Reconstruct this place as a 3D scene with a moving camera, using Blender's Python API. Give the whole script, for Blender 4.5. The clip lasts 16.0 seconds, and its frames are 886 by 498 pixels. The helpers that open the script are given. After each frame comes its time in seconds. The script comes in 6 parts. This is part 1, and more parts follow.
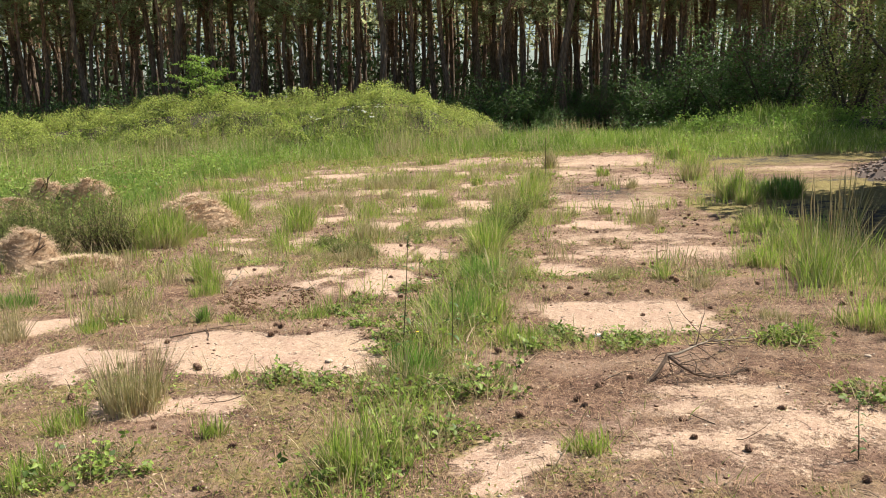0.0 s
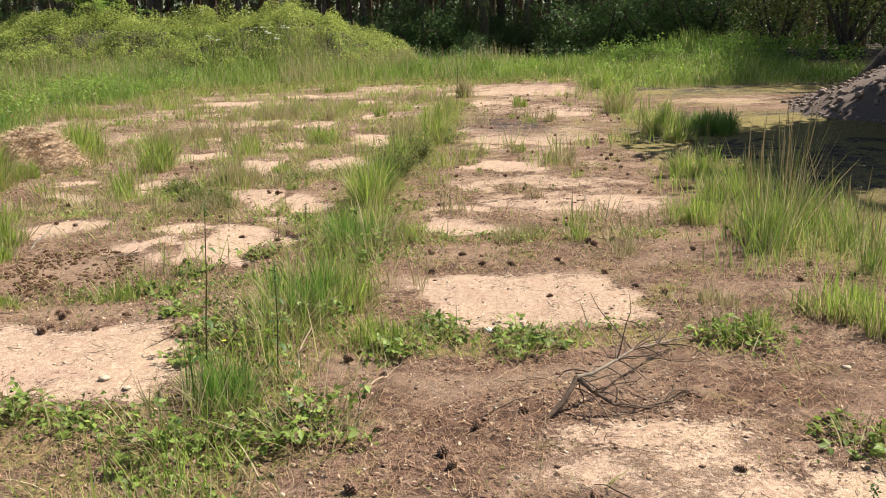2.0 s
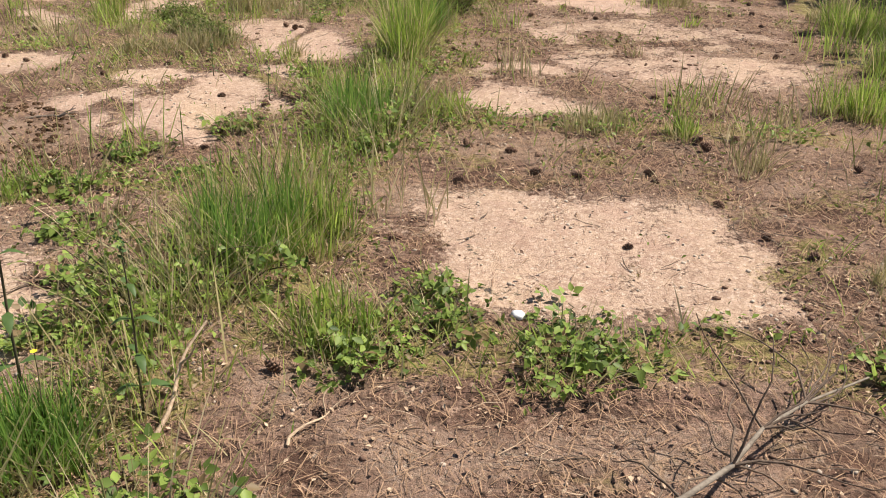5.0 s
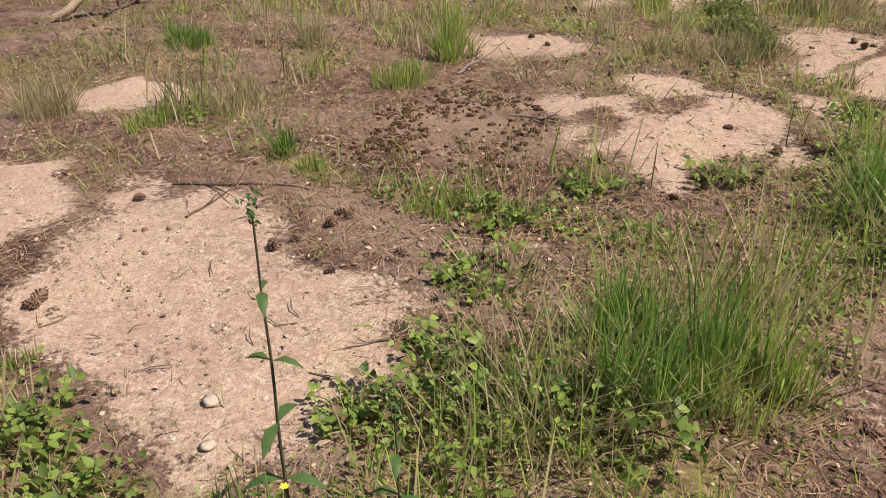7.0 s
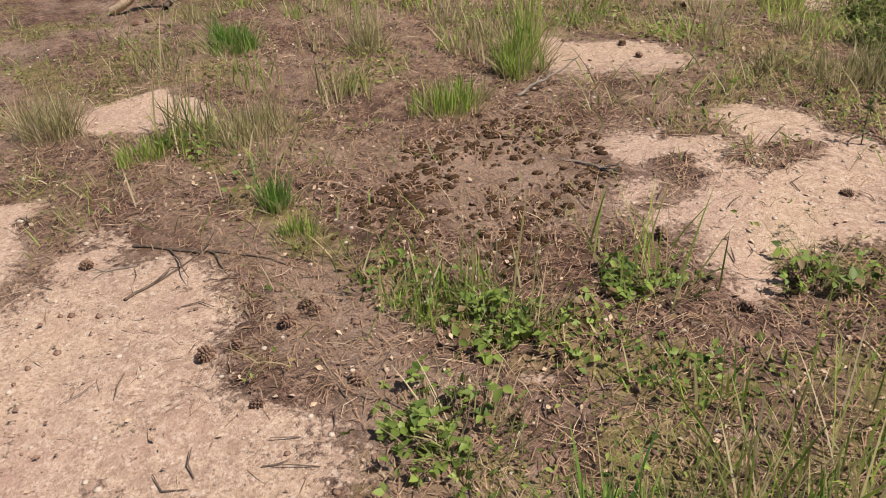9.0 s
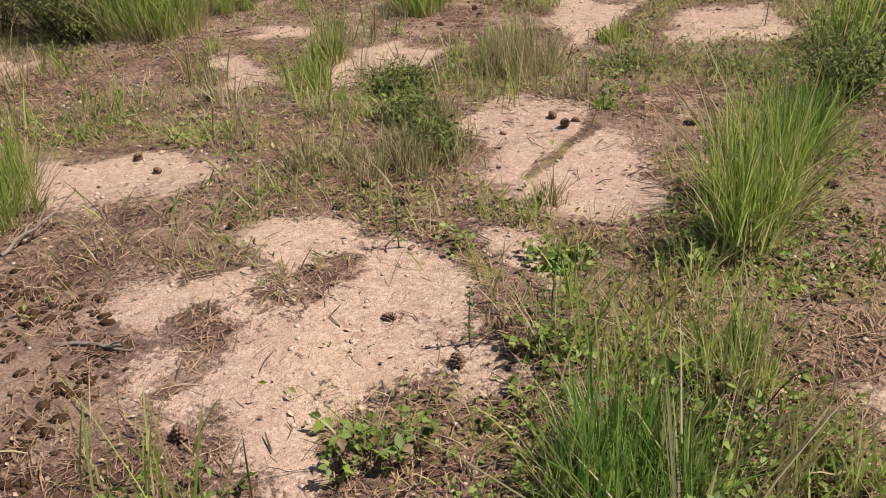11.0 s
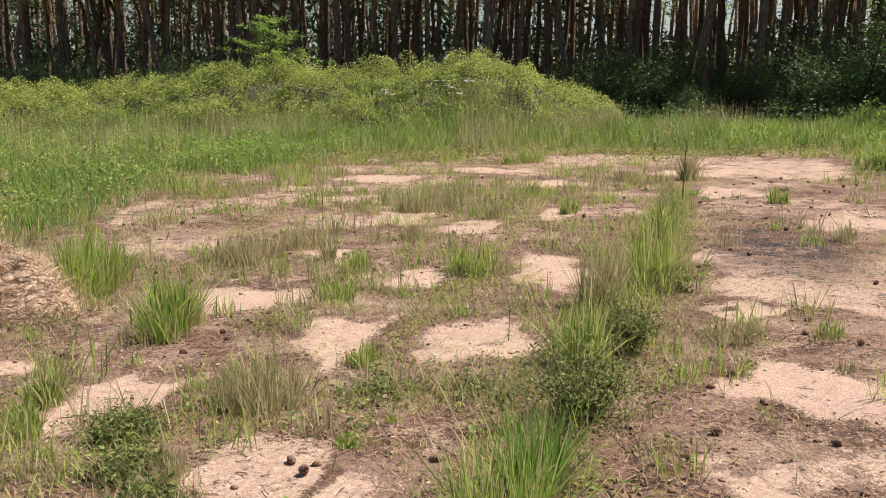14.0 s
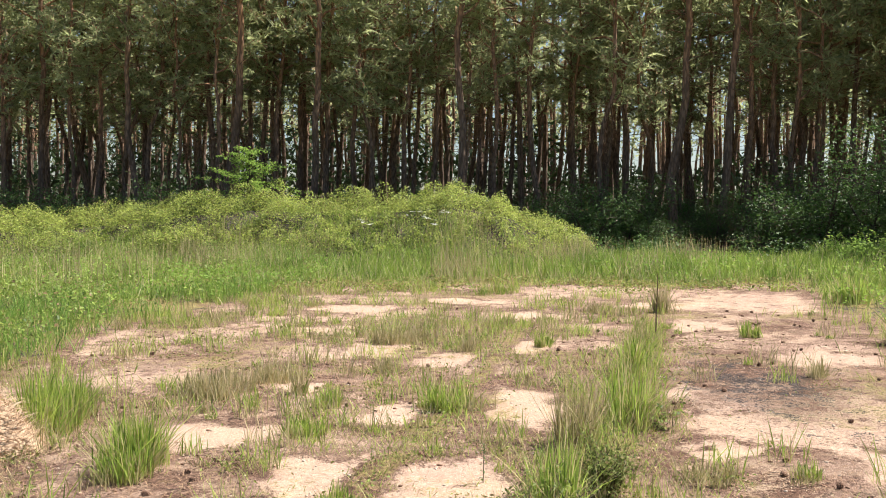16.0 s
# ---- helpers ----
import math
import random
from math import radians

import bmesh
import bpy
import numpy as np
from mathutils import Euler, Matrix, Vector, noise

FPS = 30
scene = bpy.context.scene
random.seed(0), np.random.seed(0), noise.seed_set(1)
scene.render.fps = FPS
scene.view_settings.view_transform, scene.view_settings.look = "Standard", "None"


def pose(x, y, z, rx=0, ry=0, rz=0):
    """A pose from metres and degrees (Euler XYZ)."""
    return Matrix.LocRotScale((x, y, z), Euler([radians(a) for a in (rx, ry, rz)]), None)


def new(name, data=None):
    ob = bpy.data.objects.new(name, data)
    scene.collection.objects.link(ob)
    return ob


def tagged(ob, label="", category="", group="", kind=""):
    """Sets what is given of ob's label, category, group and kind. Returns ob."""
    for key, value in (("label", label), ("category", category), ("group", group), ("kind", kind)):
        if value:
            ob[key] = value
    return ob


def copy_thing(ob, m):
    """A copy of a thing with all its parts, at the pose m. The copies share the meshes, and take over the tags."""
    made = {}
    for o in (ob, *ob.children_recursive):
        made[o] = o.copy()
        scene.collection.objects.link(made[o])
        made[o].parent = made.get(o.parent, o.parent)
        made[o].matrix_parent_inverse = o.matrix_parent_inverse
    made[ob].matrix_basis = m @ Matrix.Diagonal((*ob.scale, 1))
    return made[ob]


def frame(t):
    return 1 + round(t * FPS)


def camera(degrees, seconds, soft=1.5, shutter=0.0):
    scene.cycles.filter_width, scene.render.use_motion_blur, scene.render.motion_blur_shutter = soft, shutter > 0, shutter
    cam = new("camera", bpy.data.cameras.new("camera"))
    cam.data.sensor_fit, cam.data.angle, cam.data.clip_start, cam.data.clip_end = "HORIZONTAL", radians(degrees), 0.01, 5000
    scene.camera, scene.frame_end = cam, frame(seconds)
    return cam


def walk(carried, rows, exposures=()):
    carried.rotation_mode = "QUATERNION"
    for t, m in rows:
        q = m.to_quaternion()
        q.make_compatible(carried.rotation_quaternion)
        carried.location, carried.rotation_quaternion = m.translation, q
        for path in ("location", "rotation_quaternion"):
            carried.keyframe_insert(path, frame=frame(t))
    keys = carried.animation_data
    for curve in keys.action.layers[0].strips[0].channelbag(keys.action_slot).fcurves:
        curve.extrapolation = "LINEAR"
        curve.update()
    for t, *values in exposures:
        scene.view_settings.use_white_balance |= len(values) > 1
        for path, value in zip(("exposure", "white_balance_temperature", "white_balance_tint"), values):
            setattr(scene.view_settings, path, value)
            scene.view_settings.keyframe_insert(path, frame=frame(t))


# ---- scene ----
cam = camera(55.0, 16.0, soft=1.0)
METRES, EYE, TILT, LEAN, TURN = 6.4, 1.5, -9.56, 1.2, 0.0
ROWS = [
    (0.0, 0.0, 0.0, 0.0, -0.0, 0.0, -0.0),
    (0.5, 0.019, 0.0592, 0.0091, -3.69, -1.7, 1.17),
    (1.0, 0.0492, 0.1155, 0.0131, -4.42, -3.24, 1.01),
    (1.5, 0.0642, 0.1636, 0.0213, -3.21, -4.17, 0.29),
    (2.0, 0.067, 0.2317, 0.0271, -4.99, -4.81, -0.13),
    (2.5, 0.0812, 0.2915, 0.0324, -7.05, -6.89, -0.77),
    (3.0, 0.0963, 0.3384, 0.0414, -6.11, -10.34, -1.08),
    (3.2, 0.1005, 0.355, 0.0435, -5.6, -11.5, -1.25),
    (4.25, 0.1165, 0.434, 0.0525, -1.2, -15.6, -2.4),
    (5.3, 0.1245, 0.512, 0.0604, 4.6, -17.8, -3.6),
    (5.5, 0.1248, 0.5272, 0.062, 7.82, -18.11, -4.01),
    (6.0, 0.1208, 0.5628, 0.0705, 19.37, -19.8, -5.52),
    (6.5, 0.1258, 0.6008, 0.0789, 31.79, -20.63, -7.02),
    (7.0, 0.1193, 0.6302, 0.0828, 39.36, -22.83, -6.81),
    (7.5, 0.0984, 0.6675, 0.0859, 42.76, -25.5, -6.52),
    (8.0, 0.0942, 0.7051, 0.0935, 48.66, -27.56, -6.36),
    (8.2, 0.0925, 0.719, 0.0965, 50.1, -27.7, -6.2),
    (8.7, 0.088, 0.749, 0.104, 50.6, -27.2, -5.7),
    (9.25, 0.081, 0.781, 0.111, 46.6, -25.8, -4.9),
    (10.3, 0.072, 0.833, 0.1235, 32.1, -22.9, -3.45),
    (10.5, 0.0706, 0.8463, 0.1257, 29.05, -22.45, -3.32),
    (11.0, 0.0709, 0.878, 0.1303, 22.24, -21.51, -3.1),
    (11.5, 0.0684, 0.9082, 0.138, 15.54, -19.81, -3.69),
    (12.0, 0.0735, 0.9163, 0.144, 11.3, -17.05, -3.67),
    (12.5, 0.0812, 0.9213, 0.1505, 9.56, -12.09, -3.46),
    (13.0, 0.0871, 0.9235, 0.157, 9.11, -6.85, -2.85),
    (13.5, 0.0902, 0.9256, 0.1601, 8.74, -3.5, -2.69),
    (14.0, 0.091, 0.9277, 0.1614, 8.07, -1.9, -2.66),
    (14.5, 0.0904, 0.9267, 0.1631, 7.78, -0.07, -2.76),
    (15.0, 0.0906, 0.926, 0.1659, 8.01, 2.51, -2.57),
    (15.5, 0.0912, 0.9256, 0.168, 7.34, 4.61, -2.88),
    (16.0, 0.0911, 0.9271, 0.1703, 6.36, 6.74, -3.01),
]
EXPOSURES = [(0.0, 0.89, 6620, 6), (2.0, 0.82, 6620, 6), (3.0, 0.78, 6620, 7), (5.5, 0.56, 6530, 11), (7.0, 0.37, 6500, 13), (8.0, 0.25, 6450, 12), (11.0, 0.37, 6450, 14), (12.0, 0.34, 6450, 14),
             (13.0, 0.38, 6430, 15), (14.5, 0.88, 6430, 12), (16.0, 1.12, 6380, 10)]
walk(cam, [(t, pose(0, 0, EYE, TILT, LEAN, TURN) @ pose(METRES * x, METRES * y, METRES * z, 90 + pitch, roll, yaw)) for t, x, y, z, yaw, pitch, roll in ROWS], EXPOSURES)

# ---- sky and sun ----
SUN_FROM = Vector((0.92, 0.38, 0)).normalized()
SUN_HEIGHT = 56.0
world = bpy.data.worlds.new("sky")
world.use_nodes = True
scene.world = world
sky_nodes = world.node_tree
sky = sky_nodes.nodes.new("ShaderNodeTexSky")
sky.sky_type, sky.sun_disc = "NISHITA", False
sky.sun_elevation = radians(SUN_HEIGHT)
sky.sun_rotation = math.atan2(SUN_FROM.x, SUN_FROM.y)
sky.air_density, sky.dust_density = 1.0, 1.0
sky_nodes.nodes["Background"].inputs["Strength"].default_value = 0.06
sky_nodes.links.new(sky.outputs["Color"], sky_nodes.nodes["Background"].inputs["Color"])
sun = new("sun", bpy.data.lights.new("sun", "SUN"))
sun.data.energy, sun.data.angle, sun.data.color = 4.95, radians(0.53), (1.0, 0.94, 0.84)
sun_way = -(SUN_FROM * math.cos(radians(SUN_HEIGHT)) + Vector((0, 0, math.sin(radians(SUN_HEIGHT)))))
sun.matrix_world = Matrix.Translation((20, 10, 40)) @ sun_way.to_track_quat("-Z", "Y").to_matrix().to_4x4()


# ---- materials ----
class Nodes:
    """A short hand for building node materials."""

    def __init__(self, name):
        self.mat = bpy.data.materials.new(name)
        self.mat.use_nodes = True
        self.t = self.mat.node_tree
        self.t.nodes.clear()
        self.out = self.t.nodes.new("ShaderNodeOutputMaterial")

    def node(self, kind, **values):
        n = self.t.nodes.new(kind)
        for k, v in values.items():
            self.put(n.inputs[k.replace("_", " ")], v)
        return n

    def put(self, socket, v):
        if isinstance(v, bpy.types.NodeSocket):
            self.t.links.new(v, socket)
        elif isinstance(v, tuple) and len(v) == 3 and socket.type == "RGBA":
            socket.default_value = (*v, 1)
        else:
            socket.default_value = v

    def noise(self, scale, detail=4.0, rough=0.6, vector=None):
        n = self.node("ShaderNodeTexNoise", Scale=scale, Detail=detail, Roughness=rough)
        if vector is not None:
            self.put(n.inputs["Vector"], vector)
        return n.outputs["Fac"]

    def voronoi(self, scale, vector=None, out="Distance"):
        n = self.node("ShaderNodeTexVoronoi", Scale=scale)
        if vector is not None:
            self.put(n.inputs["Vector"], vector)
        return n.outputs[out]

    def place(self, scale=(1, 1, 1), turn=(0, 0, 0)):
        c = self.node("ShaderNodeTexCoord")
        m = self.node("ShaderNodeMapping")
        self.put(m.inputs["Vector"], c.outputs["Object"])
        m.inputs["Scale"].default_value, m.inputs["Rotation"].default_value = scale, turn
        return m.outputs["Vector"]

    def math(self, op, a, b=0.0, c=None):
        n = self.t.nodes.new("ShaderNodeMath")
        n.operation = op
        self.put(n.inputs[0], a)
        self.put(n.inputs[1], b)
        if c is not None:
            self.put(n.inputs[2], c)
        return n.outputs[0]

    def ramp(self, fac, lo, hi, a=0.0, b=1.0):
        n = self.node("ShaderNodeMapRange", Value=fac)
        n.interpolation_type = "SMOOTHSTEP"
        for k, v in (("From Min", lo), ("From Max", hi), ("To Min", a), ("To Max", b)):
            self.put(n.inputs[k], v)
        return n.outputs["Result"]

    def mix(self, fac, a, b):
        n = self.t.nodes.new("ShaderNodeMix")
        n.data_type = "RGBA"
        self.put(n.inputs["Factor"], fac)
        ins = [s for s in n.inputs if s.type == "RGBA"]
        self.put(ins[0], a)
        self.put(ins[1], b)
        return [s for s in n.outputs if s.type == "RGBA"][0]

    def attr(self, name, out="Fac"):
        n = self.t.nodes.new("ShaderNodeAttribute")
        n.attribute_name = name
        return n.outputs[out]

    def surface(self, colour, rough=0.9, bump=None, strength=0.4, distance=0.01, thin=0.0, specular=0.3):
        p = self.node("ShaderNodeBsdfPrincipled", Roughness=rough)
        self.put(p.inputs["Base Color"], colour)
        self.put(p.inputs["Specular IOR Level"], specular)
        if bump is not None:
            b = self.node("ShaderNodeBump", Height=bump, Strength=strength, Distance=distance)
            self.put(p.inputs["Normal"], b.outputs["Normal"])
        shader = p.outputs[0]
        if thin:
            tr = self.node("ShaderNodeBsdfTranslucent")
            self.put(tr.inputs["Color"], colour)
            m = self.node("ShaderNodeMixShader", Fac=thin)
            self.put(m.inputs[1], shader)
            self.put(m.inputs[2], tr.outputs[0])
            shader = m.outputs[0]
        self.t.links.new(shader, self.out.inputs["Surface"])
        return self.mat


def leaf_material(name, dark, light, dry, dry_share=0.12, thin=0.35, rough=0.6, along=True):
    """Blades and leaves: each island takes its own green, some are dry, and stems pale towards the foot."""
    n = Nodes(name)
    geo = n.t.nodes.new("ShaderNodeNewGeometry")
    island = geo.outputs["Random Per Island"]
    col = n.mix(island, dark, light)
    col = n.mix(n.ramp(n.noise(0.9, 2.0, vector=n.place()), 0.35, 0.7, 0.0, 0.5), col, light)
    col = n.mix(n.ramp(n.noise(0.45, 4.0, 0.65, n.place((1, 1, 1), (0, 0, 0.7))), 0.52, 0.66, 0.0, 0.5), col, dark)
    odd = n.math("FRACT", n.math("MULTIPLY", island, 37.7))
    col = n.mix(n.ramp(odd, 1 - dry_share - 0.02, 1 - dry_share + 0.02), col, dry)
    if along:
        col = n.mix(n.ramp(n.attr("along"), 0.0, 0.45, 0.6, 0.0), col, dry)
    return n.surface(col, rough, thin=thin)


def ground_material():
    n = Nodes("sandy slab ground with needle litter")
    at = n.place()
    sand_m, green_m, soil_shade_m = n.attr("sand"), n.attr("green"), n.attr("soil")
    fine, mid, big = n.noise(150, 3, 0.7, at), n.noise(24, 6, 0.7, at), n.noise(1.3, 5, 0.6, at)
    grit = n.voronoi(95, at, "Color")
    sand = n.mix(n.ramp(mid, 0.32, 0.68), (0.345, 0.23, 0.168), (0.54, 0.385, 0.282))
    sand = n.mix(n.ramp(big, 0.42, 0.68, 0.0, 0.6), sand, (0.55, 0.395, 0.265))
    sand = n.mix(n.ramp(n.noise(0.55, 3, 0.5, at), 0.48, 0.62, 0.0, 0.5), sand, (0.50, 0.335, 0.262))
    sand = n.mix(n.ramp(n.noise(70, 4, 0.75, at), 0.56, 0.68, 0.0, 0.6), sand, (0.22, 0.14, 0.10))
    sand = n.mix(n.ramp(fine, 0.56, 0.66, 0.0, 0.6), sand, (0.19, 0.125, 0.09))
    sand = n.mix(n.ramp(grit, 0.72, 0.9, 0.0, 0.6), sand, (0.63, 0.50, 0.40))
    chips = n.voronoi(150, at, "Color")
    sand = n.mix(n.ramp(chips, 0.66, 0.8, 0.0, 0.4), sand, (0.64, 0.485, 0.385))
    sand = n.mix(n.ramp(chips, 0.28, 0.16, 0.0, 0.5), sand, (0.23, 0.13, 0.095))
    sand = n.mix(n.ramp(n.noise(55, 5, 0.8, at), 0.54, 0.62, 0.0, 0.45), sand, (0.27, 0.165, 0.125))
    sand = n.mix(n.ramp(n.noise(4.5, 6, 0.75, at), 0.5, 0.66, 0.0, 0.45), sand, (0.38, 0.235, 0.18))
    strands = n.noise(1.0, 4, 0.75, n.place((160, 30, 1), (0, 0, 0.5)))
    strands2 = n.noise(1.0, 4, 0.75, n.place((35, 170, 1), (0, 0, 0.2)))
    straw = n.math("MAXIMUM", strands, strands2)
    litter = n.mix(n.ramp(straw, 0.45, 0.72), (0.07, 0.038, 0.028), (0.46, 0.28, 0.195))
    litter = n.mix(n.ramp(n.noise(3.2, 5, 0.6, at), 0.42, 0.62, 0.0, 0.5), litter, (0.25, 0.15, 0.115))
    litter = n.mix(n.ramp(n.noise(1.7, 4, 0.65, n.place((1, 1, 1), (0, 0, 1.1))), 0.47, 0.62, 0.0, 0.75), litter, (0.13, 0.068, 0.046))
    litter = n.mix(n.ramp(n.noise(2.3, 5, 0.7, n.place((1, 1.6, 1), (0, 0, 2.1))), 0.56, 0.68, 0.0, 0.5), litter, (0.28, 0.22, 0.09))
    # dark bits, and the tiny shadows between needles painted in with them
    litter = n.mix(n.ramp(n.noise(38, 4, 0.75, at), 0.52, 0.61, 0.0, 0.85), litter, (0.04, 0.023, 0.016))
    litter = n.mix(n.ramp(fine, 0.6, 0.75, 0.0, 0.6), litter, (0.42, 0.30, 0.215))
    mottle = n.noise(13, 6, 0.8, at)
    litter = n.mix(n.ramp(mottle, 0.55, 0.65, 0.0, 0.7), litter, (0.46, 0.31, 0.225))
    # low end of the mottle: more of the litter's small shadows, as colour
    litter = n.mix(n.ramp(mottle, 0.47, 0.36, 0.0, 0.85), litter, (0.04, 0.024, 0.018))
    sand = n.mix(n.ramp(mottle, 0.45, 0.33, 0.0, 0.35), sand, (0.24, 0.15, 0.105))
    litter = n.mix(n.ramp(n.noise(5.5, 6, 0.75, n.place((1, 1.4, 1), (0, 0, 0.9))), 0.52, 0.62, 0.0, 0.75), litter, (0.075, 0.042, 0.03))
    # thin litter lets the sand show through
    litter = n.mix(n.ramp(n.noise(1.1, 6, 0.7, n.place((1, 1.8, 1), (0, 0, 0.15))), 0.46, 0.64, 0.0, 0.5), litter, sand)
    moss = n.mix(n.ramp(mid, 0.35, 0.7), (0.15, 0.11, 0.05), (0.34, 0.28, 0.11))
    # dark earth; its mask also paints shade under bank, verge and wood
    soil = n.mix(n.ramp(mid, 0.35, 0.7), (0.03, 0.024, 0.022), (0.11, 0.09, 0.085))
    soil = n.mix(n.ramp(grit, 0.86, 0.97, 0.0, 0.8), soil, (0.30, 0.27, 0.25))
    lumps = n.math("MULTIPLY", n.math("SUBTRACT", n.noise(2.6, 3, 0.6, at), 0.5), 1.3)
    edge = n.math("ADD", lumps, n.math("ADD", n.math("MULTIPLY", n.math("SUBTRACT", n.noise(7, 6, 0.72, at), 0.5), 2.0), n.math("MULTIPLY", n.math("SUBTRACT", n.noise(46, 4, 0.7, at), 0.5), 1.9)))
    s = n.ramp(n.math("ADD", sand_m, edge), 0.28, 0.72)
    g = n.ramp(n.math("ADD", green_m, edge), 0.42, 0.75)
    d = n.ramp(n.math("ADD", soil_shade_m, edge), 0.40, 0.70)
    col = n.mix(s, litter, sand)
    col = n.mix(g, col, moss)
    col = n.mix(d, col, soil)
    # dark crumbs and bits of bark everywhere
    crumb = n.ramp(n.voronoi(26, at), 0.06, 0.10, 1.0, 0.0)
    few = n.ramp(n.noise(5, 2, 0.5, at), 0.5, 0.62)
    col = n.mix(n.math("MULTIPLY", n.math("MULTIPLY", crumb, few), 0.75), col, (0.05, 0.032, 0.024))
    high = n.math("ADD", n.math("MULTIPLY", straw, n.math("SUBTRACT", 1.2, s)), n.math("MULTIPLY", fine, 0.5))
    return n.surface(col, 0.95, high, 0.8, 0.014, specular=0.15)


def bark_material(name="pine bark", low=(0.13, 0.098, 0.08), high=(0.48, 0.26, 0.145), start=3.5, stop=9.0):
    n = Nodes(name)
    at = n.place((9, 9, 2.2))
    plates = n.voronoi(1.6, at)
    c = n.node("ShaderNodeTexCoord")
    sep = n.node("ShaderNodeSeparateXYZ", Vector=c.outputs["Object"])
    lift = n.ramp(sep.outputs["Z"], start, stop)
    col = n.mix(n.math("ADD", n.math("MULTIPLY", lift, 0.8), n.math("MULTIPLY", n.noise(2.0, 3), 0.2)), low, high)
    info = n.t.nodes.new("ShaderNodeObjectInfo")
    col = n.mix(n.math("MULTIPLY", info.outputs["Random"], 0.4), col, (0.25, 0.20, 0.165))
    col = n.mix(n.ramp(plates, 0.3, 0.65, 0.0, 0.6), col, (0.05, 0.035, 0.028))
    col = n.mix(n.ramp(n.noise(14, 5, 0.7), 0.55, 0.75, 0.0, 0.4), col, (0.24, 0.2, 0.17))
    return n.surface(col, 0.95, plates, 0.8, 0.03, specular=0.15)


def plain_material(name, a, b, scale=20, rough=0.9, strength=0.4):
    n = Nodes(name)
    at = n.place()
    f = n.noise(scale, 5, 0.7, at)
    col = n.mix(n.ramp(f, 0.3, 0.7), a, b)
    geo = n.t.nodes.new("ShaderNodeNewGeometry")
    col = n.mix(n.math("MULTIPLY", geo.outputs["Random Per Island"], 0.5), col, b)
    return n.surface(col, rough, f, strength, 0.01, specular=0.2)


GROUND = ground_material()
BARK = bark_material()
GREY_BARK = bark_material("grey shrub bark", (0.07, 0.06, 0.05), (0.1, 0.085, 0.07))
GRASS = leaf_material("green grass blades", (0.10, 0.19, 0.028), (0.46, 0.56, 0.12), (0.56, 0.47, 0.24), 0.16, 0.5)
DARK_GRASS = leaf_material("blue green grass blades", (0.075, 0.17, 0.036), (0.28, 0.43, 0.085), (0.44, 0.40, 0.17), 0.08, 0.5)
DRY_GRASS = leaf_material("straw grass blades", (0.22, 0.21, 0.085), (0.42, 0.37, 0.18), (0.55, 0.45, 0.28), 0.35, 0.4)
VERGE_GRASS = leaf_material("verge grass blades", (0.075, 0.16, 0.028), (0.37, 0.47, 0.10), (0.55, 0.50, 0.28), 0.13, 0.4)
BRAMBLE = leaf_material("bramble leaves", (0.045, 0.09, 0.018), (0.34, 0.44, 0.095), (0.26, 0.18, 0.09), 0.12, 0.4, 0.5, False)
WEED_LEAF = leaf_material("weed leaves", (0.045, 0.10, 0.03), (0.10, 0.19, 0.05), (0.1, 0.16, 0.05), 0.05, 0.35, 0.5, False)
WEED_MIX = leaf_material("low weed leaves", (0.10, 0.14, 0.03), (0.32, 0.36, 0.09), (0.34, 0.26, 0.12), 0.25, 0.4, 0.6, False)
MOUND_LEAF = leaf_material("mound bramble leaves", (0.06, 0.12, 0.022), (0.54, 0.60, 0.15), (0.20, 0.16, 0.07), 0.12, 0.45, 0.5, False)
SCRUB = leaf_material("scrub leaves", (0.085, 0.12, 0.035), (0.30, 0.35, 0.10), (0.28, 0.22, 0.11), 0.16, 0.45, 0.6, False)
# darker leaf green for plants in shade; the shade is in the colour
SHADE_LEAF = leaf_material("wood edge leaves with painted shade", (0.04, 0.085, 0.025), (0.11, 0.19, 0.05), (0.12, 0.1, 0.05), 0.04, 0.4, 0.5, False)
# near-black green: the gloom of the deep wood is put into the colour
FAR_SHADE_LEAF = leaf_material("deep wood leaves with painted shade", (0.018, 0.036, 0.014), (0.055, 0.085, 0.03), (0.06, 0.05, 0.03), 0.05, 0.2, 0.6, False)
BRIGHT_LEAF = leaf_material("fresh sapling leaves", (0.13, 0.24, 0.04), (0.34, 0.48, 0.10), (0.3, 0.32, 0.12), 0.05, 0.5, 0.75, False)
NEEDLES = leaf_material("pine needles", (0.17, 0.21, 0.095), (0.50, 0.53, 0.27), (0.38, 0.29, 0.18), 0.10, 0.6, 0.6, False)
LITTER = plain_material("fallen pine needles", (0.08, 0.043, 0.027), (0.46, 0.295, 0.185), 30)
DRY_MOSS = plain_material("dry brown moss", (0.028, 0.015, 0.008), (0.115, 0.062, 0.03), 160, 0.95, 0.9)
CONE = plain_material("pine cone scales", (0.09, 0.054, 0.04), (0.30, 0.185, 0.13), 60)
TWIG = plain_material("dead wood", (0.11, 0.085, 0.065), (0.30, 0.25, 0.20), 40)
DARK_TWIG = plain_material("dark dead wood", (0.04, 0.028, 0.022), (0.16, 0.115, 0.085), 40)
BUTT = plain_material("dark brown dead wood", (0.05, 0.035, 0.028), (0.19, 0.135, 0.10), 60)
STEM = plain_material("weed stem", (0.05, 0.045, 0.03), (0.13, 0.11, 0.06), 40)
STRAW = plain_material("dry cut grass", (0.28, 0.185, 0.12), (0.62, 0.46, 0.32), 90)
# near black: the tree shade over the heap is put into its colour
SHADED_SOIL = plain_material("soil and rubble with painted shade", (0.010, 0.007, 0.006), (0.04, 0.029, 0.024), 9)
